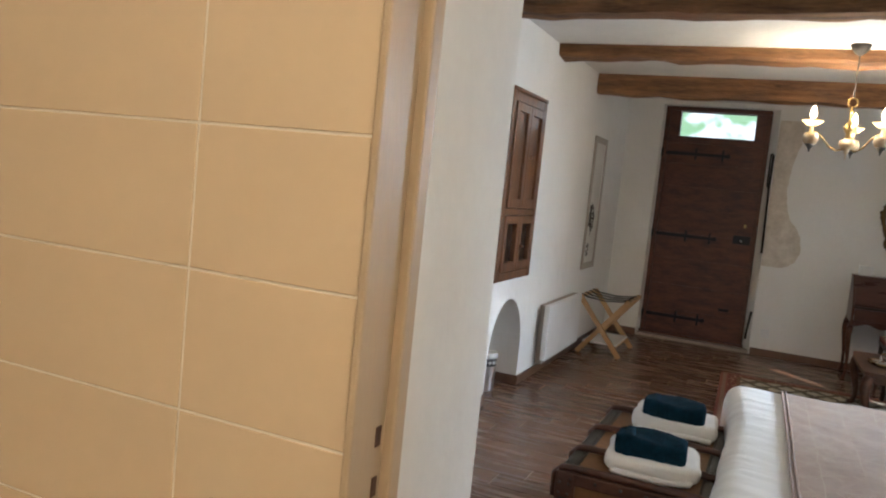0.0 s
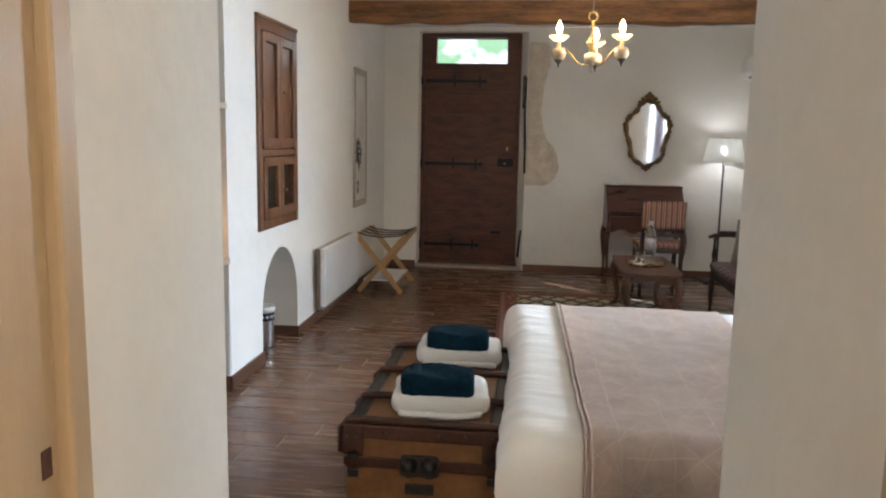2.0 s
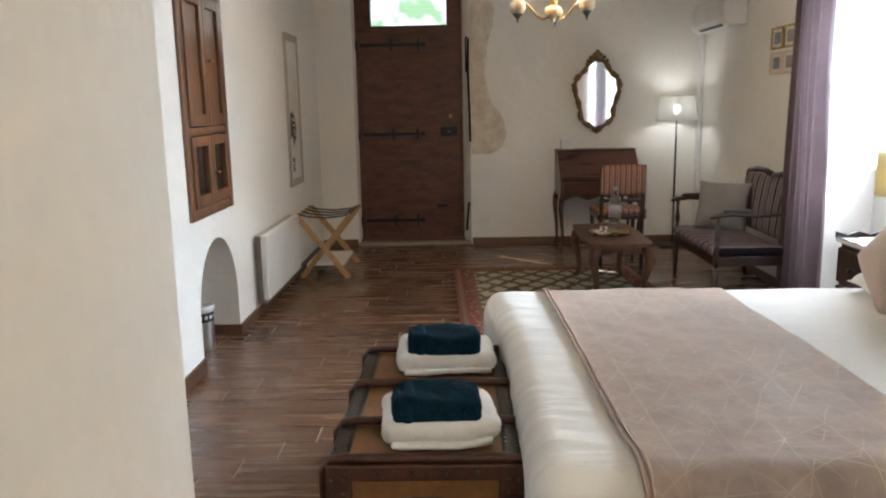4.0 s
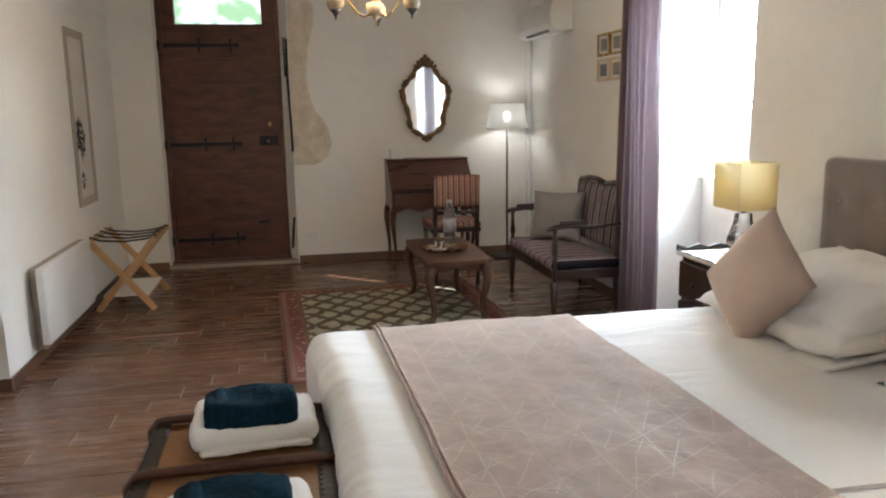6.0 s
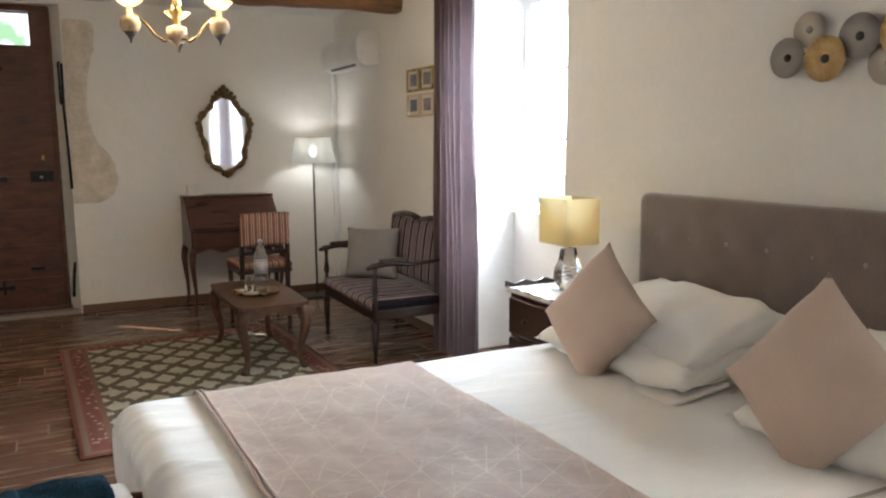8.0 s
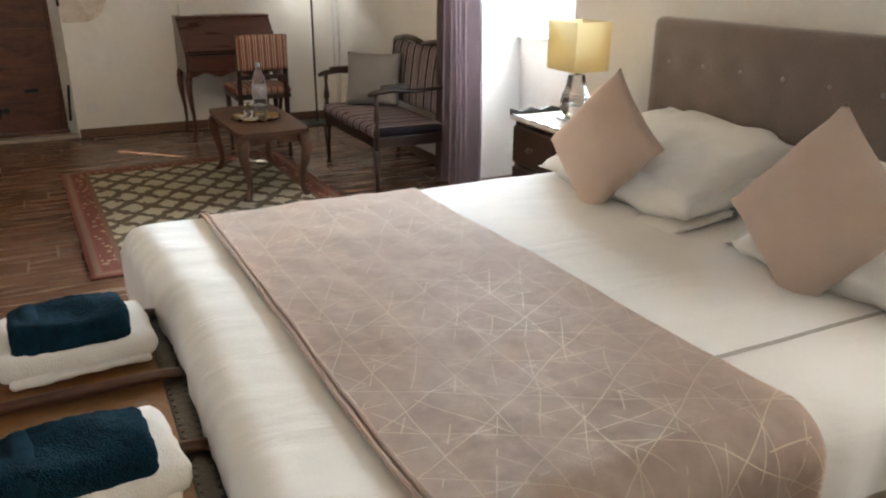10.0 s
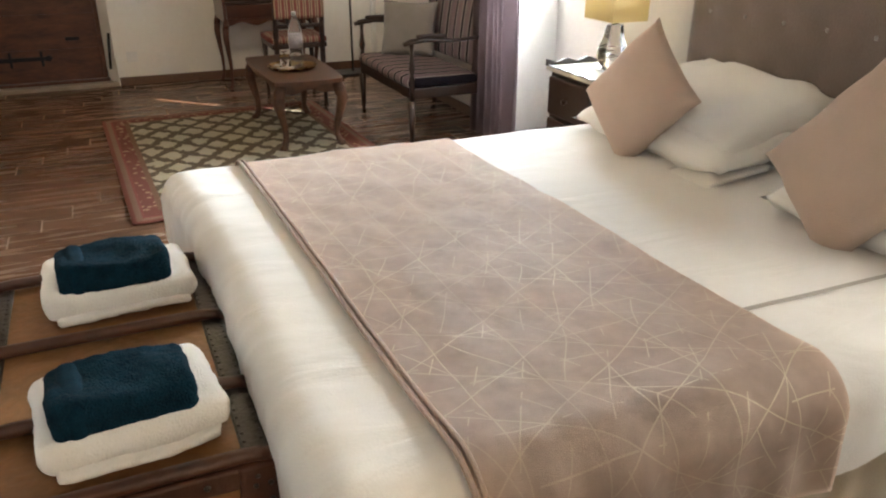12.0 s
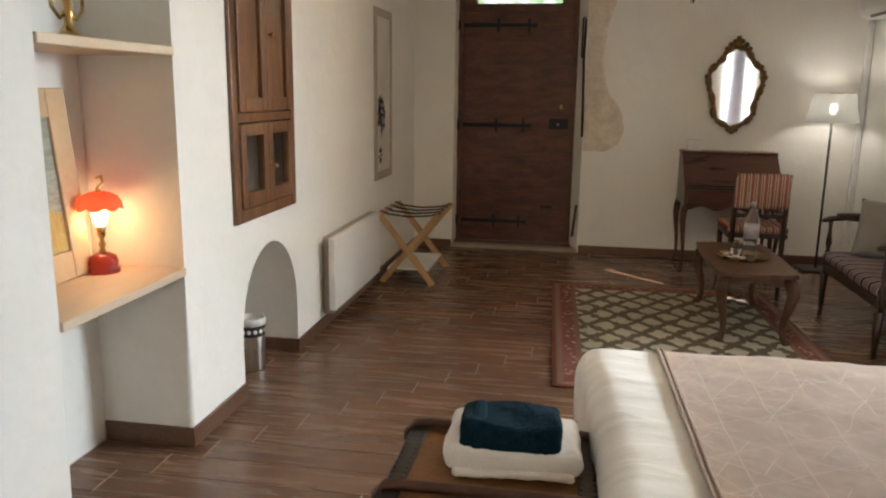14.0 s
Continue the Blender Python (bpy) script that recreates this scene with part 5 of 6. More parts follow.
# ---- window and curtain ----
win = thing("window_1", "white painted casement window in a deep recess", "window", (4.0, 4.1, 0.87), kind="structure")
WX = 3.985
# the near stile is widened, out of view, to block a strip of sun
for b in ((3.567, 0.872, 3.77, 2.198), (4.53, 0.872, 4.608, 2.198), (3.77, 0.872, 4.53, 0.925), (3.77, 2.145, 4.53, 2.198), (4.02, 0.925, 4.09, 2.145)):
    part("window_frame", box(WX, b[0], b[1], WX + 0.05, b[2], b[3], 0.004), WHITE_EN, win)
for ya, yb2 in ((3.77, 4.02), (4.09, 4.53)):
    for z in (1.33, 1.74):
        part("glazing_bar", box(WX + 0.005, ya, z - 0.012, WX + 0.045, yb2, z + 0.012, 0.003), WHITE_EN, win)
    for za, zb in ((0.925, 1.318), (1.342, 1.728), (1.752, 2.145)):
        part("pane", box(WX + 0.02, ya, za, WX + 0.025, yb2, zb), PANE, win).visible_shadow = False
part("window_sill", box(W + 0.33, 3.567, 0.872, WX, 4.608, 0.89, 0.004), WHITE_EN, win)

# no window is known here; added out of view for the fill lamp
fill_win = thing("window_2", "added unseen window opening that lets fill light onto the bed", "window", (4.0, 0.79, 0.87), kind="structure")
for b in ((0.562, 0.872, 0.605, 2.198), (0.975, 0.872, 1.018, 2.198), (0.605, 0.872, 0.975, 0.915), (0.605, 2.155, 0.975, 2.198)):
    part("window_frame", box(WX, b[0], b[1], WX + 0.05, b[2], b[3], 0.004), WHITE_EN, fill_win)
part("pane", box(WX + 0.02, 0.605, 0.915, WX + 0.025, 0.975, 2.155), PANE, fill_win).visible_shadow = False

cur = thing("curtain", "long mauve curtain hanging in soft folds", "curtain", (3.47, 4.55, 0.01))
bm = bmesh.new()
n, nz = 90, 30
rows = []
for j in range(nz + 1):
    z = 0.015 + 2.17 * j / nz
    sp = 1 + 0.10 * (1 - j / nz)
    row = []
    for i in range(n + 1):
        u = i / n
        y = 4.482 + (u - 0.5) * 0.415 * sp
        x = 3.42 + 0.034 * math.sin(u * 2 * math.pi * 6 + 0.5 * math.sin(3 * z)) * (0.75 + 0.25 * sp) + 0.012 * math.sin(u * 31 + z)
        row.append(bm.verts.new((x, y, z)))
    rows.append(row)
for a, b in zip(rows, rows[1:]):
    for i in range(n):
        bm.faces.new((a[i], a[i + 1], b[i + 1], b[i])).smooth = True
g = bmesh.ops.solidify(bm, geom=list(bm.faces), thickness=0.003)
part("drape", bm, CURTAIN, cur)
crod = thing("curtain_rod", "dark curtain rod with a turned end knob", "curtain rod", (3.47, 4.2, 2.2))
part("rod", tube([(3.42, 3.45, 2.205), (3.42, 4.80, 2.205)], 0.011, 10), DARKWOOD, crod)
part("finial", lathe([(0.010, 0), (0.022, 0.012), (0.024, 0.03), (0.012, 0.046), (0, 0.048)], 14, (3.42, 4.80, 2.205), Matrix.Rotation(radians(-90), 4, "X")), DARKWOOD, crod)
for y in (4.76, 3.50):
    part("bracket", box(3.41, y - 0.012, 2.185, W - 0.001, y + 0.012, 2.2, 0.003), DARKWOOD, crod)

# ---- nightstand ----
ns = thing("nightstand", "dark mahogany nightstand with three drawers and pale top", "nightstand", (3.2, 3.15, 0.0))
n0, n1, m0, m1 = 3.085, 3.50, 2.965, 3.345
part("body", box(n0 + 0.02, m0 + 0.01, 0.06, n1, m1 - 0.01, 0.655, 0.006), DARKWOOD, ns)
for k in range(3):
    z = 0.11 + 0.18 * k
    bm = box(n0 - 0.006, m0 + 0.03, z, n0 + 0.03, m1 - 0.03, z + 0.165, 0.01, 3)
    d = part("drawer", bm, DARKWOOD, ns)
    part("pull", lathe([(0.006, 0), (0.006, 0.01), (0.013, 0.018), (0.011, 0.026), (0, 0.028)], 12, (n0 - 0.006, (m0 + m1) / 2, z + 0.083), Matrix.Rotation(radians(-90), 4, "Y")), DARKWOOD, d)
part("top", box(n0 - 0.005, m0, 0.655, n1 + 0.005, m1, 0.675, 0.005), PAPER, ns, "pale stone top")
for b in ((n0 - 0.005, m1 - 0.014, n1, m1), (n0 - 0.005, m0, n0 + 0.008, m1 - 0.014)):
    pts = 16
    if b[2] - b[0] > 0.1:
        o = [(b[0], 0.674), (b[2], 0.674)] + [(b[2] - (b[2] - b[0]) * k / pts, 0.694 + 0.008 * math.cos(k * math.pi / 2)) for k in range(pts + 1)]
        part("gallery", prism(o, Matrix.Translation((0, b[3], 0)) @ XZ, 0.014), DARKWOOD, ns)
    else:
        o = [(b[1], 0.674), (b[3], 0.674)] + [(b[3] - (b[3] - b[1]) * k / pts, 0.679 + 0.002 * math.cos(k * math.pi / 2)) for k in range(pts + 1)]
        part("gallery", prism(o, Matrix.Translation((b[0], 0, 0)) @ YZX, 0.012), DARKWOOD, ns)
for x in (n0 + 0.04, n1 - 0.04):
    for y in (m0 + 0.035, m1 - 0.035):
        part("foot", lathe([(0.018, 0), (0.024, 0.02), (0.02, 0.06)], 12, (x, y, 0)), MAHOG, ns)

bl = thing("bedside_lamp", "lit bedside lamp with square cream shade and clear base", "table lamp", (3.25, 3.13, 0.675))
bx, by = 3.265, 3.125
part("base", box(bx - 0.06, by - 0.05, 0.675, bx + 0.06, by + 0.05, 0.69, 0.004), CHROME, bl)
bm = bmesh.new()
st = [(0.030, 0.69), (0.046, 0.73), (0.044, 0.77), (0.030, 0.82), (0.026, 0.865)]
prev = None
for r, z in st:
    ring = [bm.verts.new((bx + sx * r * 1.2, by + sy * r * 0.8, z)) for sx, sy in ((-1, -1), (1, -1), (1, 1), (-1, 1))]
    if prev:
        for k in range(4):
            bm.faces.new((prev[k], prev[(k + 1) % 4], ring[(k + 1) % 4], ring[k]))
    else:
        bm.faces.new(ring[::-1])
    prev = ring
bm.faces.new(prev)
bmesh.ops.bevel(bm, geom=list(bm.edges), offset=0.004, segments=2, affect="EDGES")
part("stem", bm, glass("clear_acrylic", (0.95, 0.96, 0.97), 0.04, 1.3), bl, "faceted clear acrylic stem")
part("neck", lathe([(0.010, 0.865), (0.010, 0.93)], 12, (bx, by, 0)), CHROME, bl)
bm = bmesh.new()
a, b = 0.085, 0.10
for (xa, ya), (xb, yb2) in zip(((-a, -b), (a, -b), (a, b), (-a, b)), ((a, -b), (a, b), (-a, b), (-a, -b))):
    bm.faces.new([bm.verts.new((bx + x, by + y, z)) for x, y, z in ((xa, ya, 0.885), (xb, yb2, 0.885), (xb, yb2, 1.08), (xa, ya, 1.08))])
bmesh.ops.remove_doubles(bm, verts=list(bm.verts), dist=0.0005)
part("shade", bm, SHADE_Y, bl, "square cream fabric shade")
part("bulb", lathe([(0.010, 0.93), (0.026, 0.955), (0.028, 0.985), (0.014, 1.01), (0, 1.015)], 14, (bx, by, 0)), glow("soft_bulb_glow", (1.0, 0.78, 0.42), 1.2), bl, "glowing bulb")
bulb("bedside_light", (bx, by, 0.985), 0.12, (1.0, 0.76, 0.42), 0.03)

# ---- wall decoration over the bed ----
deco = thing("metal_wall_discs", "cluster of grey and gold metal wall discs", "wall decoration", (W - 0.02, 2.1, 1.6))
for k, (y, z, r, mt, x) in enumerate(((2.276, 1.590, 0.066, GREYDISC, 3.530), (2.207, 1.674, 0.058, PALEDISC, 3.543), (2.128, 1.574, 0.073, GOLDDISC, 3.522), (2.022, 1.632, 0.070, GREYDISC, 3.534), (1.93, 1.545, 0.066, PALEDISC, 3.545), (1.87, 1.635, 0.085, GOLDDISC, 3.532), (1.77, 1.59, 0.08, GREYDISC, 3.524))):
    bm = bmesh.new()
    bm_lathe(bm, [(0.0, 0.0), (r * 0.22, 0.002), (r * 0.24, -0.004), (r, 0.004), (r, 0.0065), (r * 0.16, 0.0015), (0.0, 0.0015)], 40, (x, y, z), Matrix.Rotation(radians(-90), 4, "Y"))
    d = part("disc", bm, mt, deco, "gold ribbed disc" if mt is GOLDDISC else "")
    if mt is GOLDDISC:
        bm = bmesh.new()
        for q in range(36):
            t = 2 * math.pi * q / 36
            c, s = math.cos(t), math.sin(t)
            bm_tube(bm, [(x - 0.005, y + r * 0.3 * c, z + r * 0.3 * s), (x - 0.008, y + r * 0.97 * c, z + r * 0.97 * s)], 0.0028, 5)
        part("rib", bm, GOLDDISC, d)
    part("centre_knob", lathe([(0.0, 0.012), (r * 0.12, 0.011), (r * 0.2, 0.005), (r * 0.2, 0.001)], 20, (x, y, z), Matrix.Rotation(radians(-90), 4, "Y")), GUNMETAL if mt is not PALEDISC else GREYDISC, d, "small darker centre knob")
part("wire", tube([(3.552, 2.30, 1.60), (3.552, 2.12, 1.60), (3.552, 1.95, 1.62), (3.552, 1.76, 1.60)], 0.004, 6), IRON, deco)

# ---- bed ----
B0, B1, BY0, BY1 = 1.44, 3.44, 1.22, 2.80
hb = thing("headboard", "taupe velvet headboard with buttoned tufting", "headboard", (3.5, 2.0, 0.0))
part("pad", soft_box(3.47, 1.09, 0.25, 3.552, 2.93, 1.108, 0.035, (6, 60, 28), ((2, 0.003),)), VELVET, hb)
for o in (hb.children[-1],):
    for v in o.data.vertices:
        if v.co.x < 3.5:
            for k in range(10):
                for z in (0.942, 0.745, 0.55):
                    d2 = (v.co.y - (1.19 + 0.181 * k)) ** 2 + (v.co.z - z) ** 2
                    v.co.x += 0.012 * math.exp(-d2 / 0.0016)
for k in range(10):
    for z in (0.942, 0.745):
        part("button", lathe([(0, 0), (0.007, 0.001), (0.0085, 0.003), (0.005, 0.006), (0, 0.007)], 12, (3.481, 1.19 + 0.181 * k, z), Matrix.Rotation(radians(-90), 4, "Y")), GREYDISC, hb, "small metal button")
for y in (1.3, 2.7):
    part("leg", box(3.49, y, 0, 3.535, y + 0.06, 0.27, 0.005), DARKWOOD, hb)

bed = thing("double_bed", "double bed base with a cream pleated valance", "bed", (2.45, 2.0, 0.0))
part("mattress", soft_box(B0 + 0.03, BY0 + 0.03, 0.26, B1 - 0.01, BY1 - 0.03, 0.50, 0.05, (10, 10, 4), ()), SHEET, bed)
part("base", box(B0 + 0.06, BY0 + 0.06, 0.05, B1 - 0.02, BY1 - 0.06, 0.26, 0.01), VALANCE, bed)
bm = bmesh.new()
path = [(B1 - 0.03, BY0 + 0.02), (B0 + 0.02, BY0 + 0.02), (B0 + 0.02, BY1 - 0.02), (B1 - 0.03, BY1 - 0.02)]
pts, total = [], 0
for (xa, ya), (xb, yb2) in zip(path, path[1:]):
    l = math.hypot(xb - xa, yb2 - ya)
    k = int(l / 0.012)
    nx, ny = (ya - yb2) / l, (xb - xa) / l
    for i in range(k):
        t = i / k
        total += 0.012
        f = 0.008 * math.sin(total * 2 * math.pi / 0.11) + (0.02 if (total % 0.62) < 0.03 else 0)
        pts.append((xa + (xb - xa) * t, ya + (yb2 - ya) * t, nx * f, ny * f))
prev = None
for x, y, fx2, fy2 in pts:
    col = [bm.verts.new((x - fx2 * s, y - fy2 * s, z)) for z, s in ((0.008, 1.0), (0.15, 0.8), (0.30, 0.3))]
    if prev:
        for k in range(2):
            bm.faces.new((prev[k], col[k], col[k + 1], prev[k + 1])).smooth = True
    prev = col
part("valance", bm, VALANCE, bed, "cream pleated bed skirt")

dv = thing("duvet", "puffy white cotton duvet spread over the bed", "duvet", (2.4, 2.0, 0.5))


def cover(u, v, lift=0.0):
    """A place on the bed's cover: u along x and v along y in metres of cloth, past the edges it hangs down."""
    x, y, drop, out = u, v, 0.0, Vector((0, 0, 0))
    r = 0.075
    z = 0.568
    foot = 1.465 + r - 0.05 * min(max((v - 2.1) / 0.7, 0.0), 1.0) ** 1.5
    for over, axis, sign, edge in ((foot - u, 0, -1, foot), (1.19 + r - v, 1, -1, 1.19 + r), (v - (2.845 - r), 1, 1, 2.845 - r)):
        if over > 0:
            arc = r * math.pi / 2
            if over < arc:
                a = over / r
                p, d = r * math.sin(a), r * (1 - math.cos(a))
            else:
                p, d = r, r + over - arc
            if axis == 0:
                x = edge + sign * p
                out.x = sign * (d / r if d < r else 1)
            else:
                y = edge + sign * p
                out.y = sign * (d / r if d < r else 1)
            drop = max(drop, d) if drop == 0 else (drop ** 2 + d ** 2) ** 0.5
    up = Vector((out.x, out.y, max(0.0, 1 - drop / r)))
    up = up.normalized() if up.length > 1e-6 else Vector((0, 0, 1))
    return Vector((x, y, z - drop)), up


def cloth_sheet(u0, u1, v0, v1, nu, nv, lift, waves, skew=0.0):
    bm = bmesh.new()
    uvl = bm.loops.layers.uv.new("UVMap")
    grid = []
    for i in range(nu + 1):
        row = []
        for j in range(nv + 1):
            u, v = u0 + (u1 - u0) * i / nu, v0 + (v1 - v0) * j / nv
            us_ = u + skew * (2.8 - v)
            p, nrm = cover(us_, v)
            h = lift + waves(us_, v, p)
            row.append((bm.verts.new(p + nrm * h), u, v))
        grid.append(row)
    for i in range(nu):
        for j in range(nv):
            q = [grid[i][j], grid[i + 1][j], grid[i + 1][j + 1], grid[i][j + 1]]
            f = bm.faces.new([c[0] for c in q])
            f.smooth = True
            for l, c in zip(f.loops, q):
                l[uvl].uv = (c[1], c[2])
    return bm


def duvet_waves(u, v, p):
    n = noise.noise(Vector((u * 2.2, v * 1.8, 3))) * 0.010 + noise.noise(Vector((u * 5, v * 5, 8))) * 0.004
    foot = max(0, min(1, (1.72 - u) / 0.3))
    side = max(0, min(1, (1.40 - v) / 0.25))
    n += foot * (0.012 * math.sin(math.pi * min(1, max(0, (1.80 - u) / 0.42))) + 0.008 * noise.noise(Vector((u * 4.0 + v * 3, v * 12, 1))) + 0.006 * noise.noise(Vector((u * 5.0 + v * 4, v * 30, 5))))
    n += side * 0.012 * noise.noise(Vector((u * 9, v * 2.5, 4)))
    return n


part("cover", cloth_sheet(1.22, 3.43, 0.99, 3.02, 150, 140, 0.0, duvet_waves), DUVET, dv)
bm = bmesh.new()
hem_pts = []
for k in range(60):
    u = 2.36 + (3.40 - 2.36) * k / 59
    hem_pts.append((u, 1.432 + 0.004 * math.sin(u * 4)))
prev = None
for u, v in hem_pts:
    a = [cover(u, v + d)[0] + Vector((0, 0, duvet_waves(u, v + d, None) + 0.0025)) for d in (-0.007, 0.007)]
    cur2 = [bm.verts.new(q) for q in a]
    if prev:
        bm.faces.new((prev[0], cur2[0], cur2[1], prev[1]))
    prev = cur2
part("hem", bm, HEM, dv, "flat grey stitched hem")

th = thing("bed_throw", "taupe plush throw with fine gold geometric lines", "throw blanket", (2.05, 2.0, 0.57))


def throw_waves(u, v, p):
    n = duvet_waves(u, v, p) + 0.0085
    n += 0.004 * noise.noise(Vector((u * 6, v * 6, 2))) + 0.003 * noise.noise(Vector((u * 15, v * 9, 6)))
    side = max(0, min(1, (1.36 - v) / 0.2))
    n += side * (0.012 + 0.014 * noise.noise(Vector((u * 10, v * 2, 9))))
    return n


SKEW = 0.022
bm = cloth_sheet(1.647, 2.362, 0.985, 2.87, 80, 150, 0.0, throw_waves, SKEW)
bmesh.ops.solidify(bm, geom=list(bm.faces), thickness=0.006)
part("plush", bm, THROW, th)
for u0 in (1.649, 1.663):
    part("hem_cord", tube([cover(u0 + SKEW * (2.8 - v), v)[0] + cover(u0 + SKEW * (2.8 - v), v)[1] * (throw_waves(u0 + SKEW * (2.8 - v), v, None) + 0.005) for v in [0.99 + 1.875 * k / 90 for k in range(91)]], 0.0045, 6), HEMCLOTH, th)

# pillows
for y, dy in ((2.42, 0.0), (1.50, 0.02)):
    for k, (z, tilt, x, w) in enumerate(((0.625, 6, 3.11, 0.74), (0.700, 15, 3.18, 0.70))):
        pw = thing("bed_pillow", "white cotton bed pillow propped against the headboard", "pillow", (x, y, z), group="white bed pillows")
        m = Matrix.Translation((x, y + dy * k, z)) @ Matrix.Rotation(radians(-tilt), 4, "Y") @ Matrix.Rotation(radians(2 - 5 * k), 4, "Z")
        part("pillowcase", pillow(0.48, w, 0.16, m, 24, 0.04, 0.022), DUVET, pw)
        if k == 0:
            part("case_flap", pillow(0.30, 0.20, 0.012, m @ Matrix.Translation((-0.16, -w / 2 + 0.10, -0.035)), 8, 0.02, 0.006), SHEET, pw)
for y, x, rz, sz, lean in ((2.455, 2.865, 6, 0.360, 7), (1.645, 2.885, -2, 0.385, 10)):
    cu2 = thing("beige_cushion", "beige knitted cushion standing on its corner", "cushion", (x, y, 0.57), group="beige cushions")
    m = Matrix.Translation((x + 0.03, y, 0.744)) @ Matrix.Rotation(radians(rz), 4, "Z") @ Matrix.Rotation(radians(-71), 4, "Y") @ Matrix.Rotation(radians(45 + lean), 4, "Z")
    part("cover", pillow(sz, sz, 0.15, m, 20, 0.08, 0.005), CUSHION, cu2)

# ---- trunk ----
tk = thing("travel_trunk", "antique wooden travel trunk with leather straps and metal corners", "trunk", (1.23, 1.95, 0.0))
q0, q1, r0, r1, tz = 0.985, 1.46, 1.515, 2.40, 0.445
part("body", box(q0, r0, 0.02, q1, r1, 0.33, 0.006), LEATHER, tk)
part("lid", box(q0, r0, 0.335, q1, r1, tz, 0.008), LEATHER, tk, "tan leather lid")
for b in ((q0 - 0.008, r0 - 0.006, 0.318, q0 + 0.01, r1 + 0.006, 0.348), (q0, r0 - 0.010, 0.316, q1, r0 + 0.01, 0.35), (q1 - 0.01, r0 - 0.006, 0.318, q1 + 0.006, r1 + 0.006, 0.348)):
    part("seam_band", box(*b, bevel=0.003), SADDLE, tk)
for xa in (q0 - 0.006, q1 - 0.04):
    part("edge_band", box(xa, r0 + 0.02, tz - 0.03, xa + 0.046, r1 - 0.01, tz + 0.007, 0.004), GUNMETAL, tk, "dark metal edge strip")
    bm = bmesh.new()
    for k in range(34):
        for off in (0.008, 0.038):
            bm_lathe(bm, [(0.0035, 0), (0.0025, 0.0022), (0, 0.003)], 6, (xa + off, r0 + 0.035 + 0.025 * k, tz + 0.007))
    part("nail_row", bm, GUNMETAL, tk)["kind"] = "stuff"
for y in (r0 + 0.008, 1.755, 2.05, r1 - 0.012):
    w = 0.018
    pts = [(q0 - 0.012, y, 0.36), (q0 - 0.014, y, tz - 0.01), (q0 + 0.006, y, tz + 0.014), (q0 + 0.04, y, tz + 0.018), (q1 - 0.04, y, tz + 0.018), (q1 - 0.004, y, tz + 0.014), (q1 + 0.010, y, tz - 0.01), (q1 + 0.010, y, 0.36)]
    part("wood_rib", tube(pts, w, 8, flat=0.75), SADDLE, tk, "dark wooden rib")
part("front_edge", box(q0 - 0.008, r0 - 0.012, tz - 0.035, q1 + 0.006, r0 + 0.004, tz + 0.008, 0.005), SADDLE, tk)
for x in (q0 - 0.010, q1 - 0.055):
    part("corner_guard", box(x, r0 - 0.016, tz - 0.09, x + 0.066, r0 + 0.04, tz + 0.010, 0.006), SADDLE, tk, "dark corner guard")
    part("corner_guard", box(x, r0 - 0.014, 0.0, x + 0.066, r0 + 0.04, 0.08, 0.006), SADDLE, tk)
    part("hinge_plate", box(x + 0.016, r0 - 0.016, 0.285, x + 0.052, r0 - 0.004, 0.312, 0.003), GUNMETAL, tk)
    part("hinge_plate", box(x + 0.016, r0 - 0.016, 0.345, x + 0.052, r0 - 0.004, 0.372, 0.003), GUNMETAL, tk)
bm = bmesh.new()
for k in range(6):
    bm_lathe(bm, [(0.006, 0), (0.005, 0.004), (0, 0.006)], 8, (q0 + 0.04 + 0.082 * k, r0 - 0.012, tz - 0.012), Matrix.Rotation(radians(90), 4, "X"))
for x in (q0 + 0.005, q0 + 0.035, q1 - 0.03, q1 - 0.005):
    for z in (tz - 0.03, tz - 0.065):
        bm_lathe(bm, [(0.005, 0), (0.004, 0.004), (0, 0.005)], 8, (x, r0 - 0.016, z), Matrix.Rotation(radians(90), 4, "X"))
part("nail_head", bm, GUNMETAL, tk)["kind"] = "stuff"
lk = part("latch", prism([(-0.060, -0.022), (-0.035, -0.034), (0, -0.022), (0.035, -0.034), (0.060, -0.022), (0.066, 0.01), (0.055, 0.040), (-0.055, 0.040), (-0.066, 0.01)], Matrix.Translation((1.215, r0 - 0.002, 0.325)) @ XZ, 0.012, 0.003), GUNMETAL, tk, "old metal double latch")
for dx in (-0.032, 0.032):
    part("catch", lathe([(0.026, 0), (0.026, 0.006), (0.016, 0.014), (0.018, 0.02), (0.010, 0.026), (0, 0.027)], 16, (1.215 + dx, r0 - 0.013, 0.338), Matrix.Rotation(radians(90), 4, "X")), GUNMETAL, lk)
part("hasp", box(1.17, r0 - 0.012, 0.24, 1.26, r0 - 0.002, 0.275, 0.004), GUNMETAL, tk)

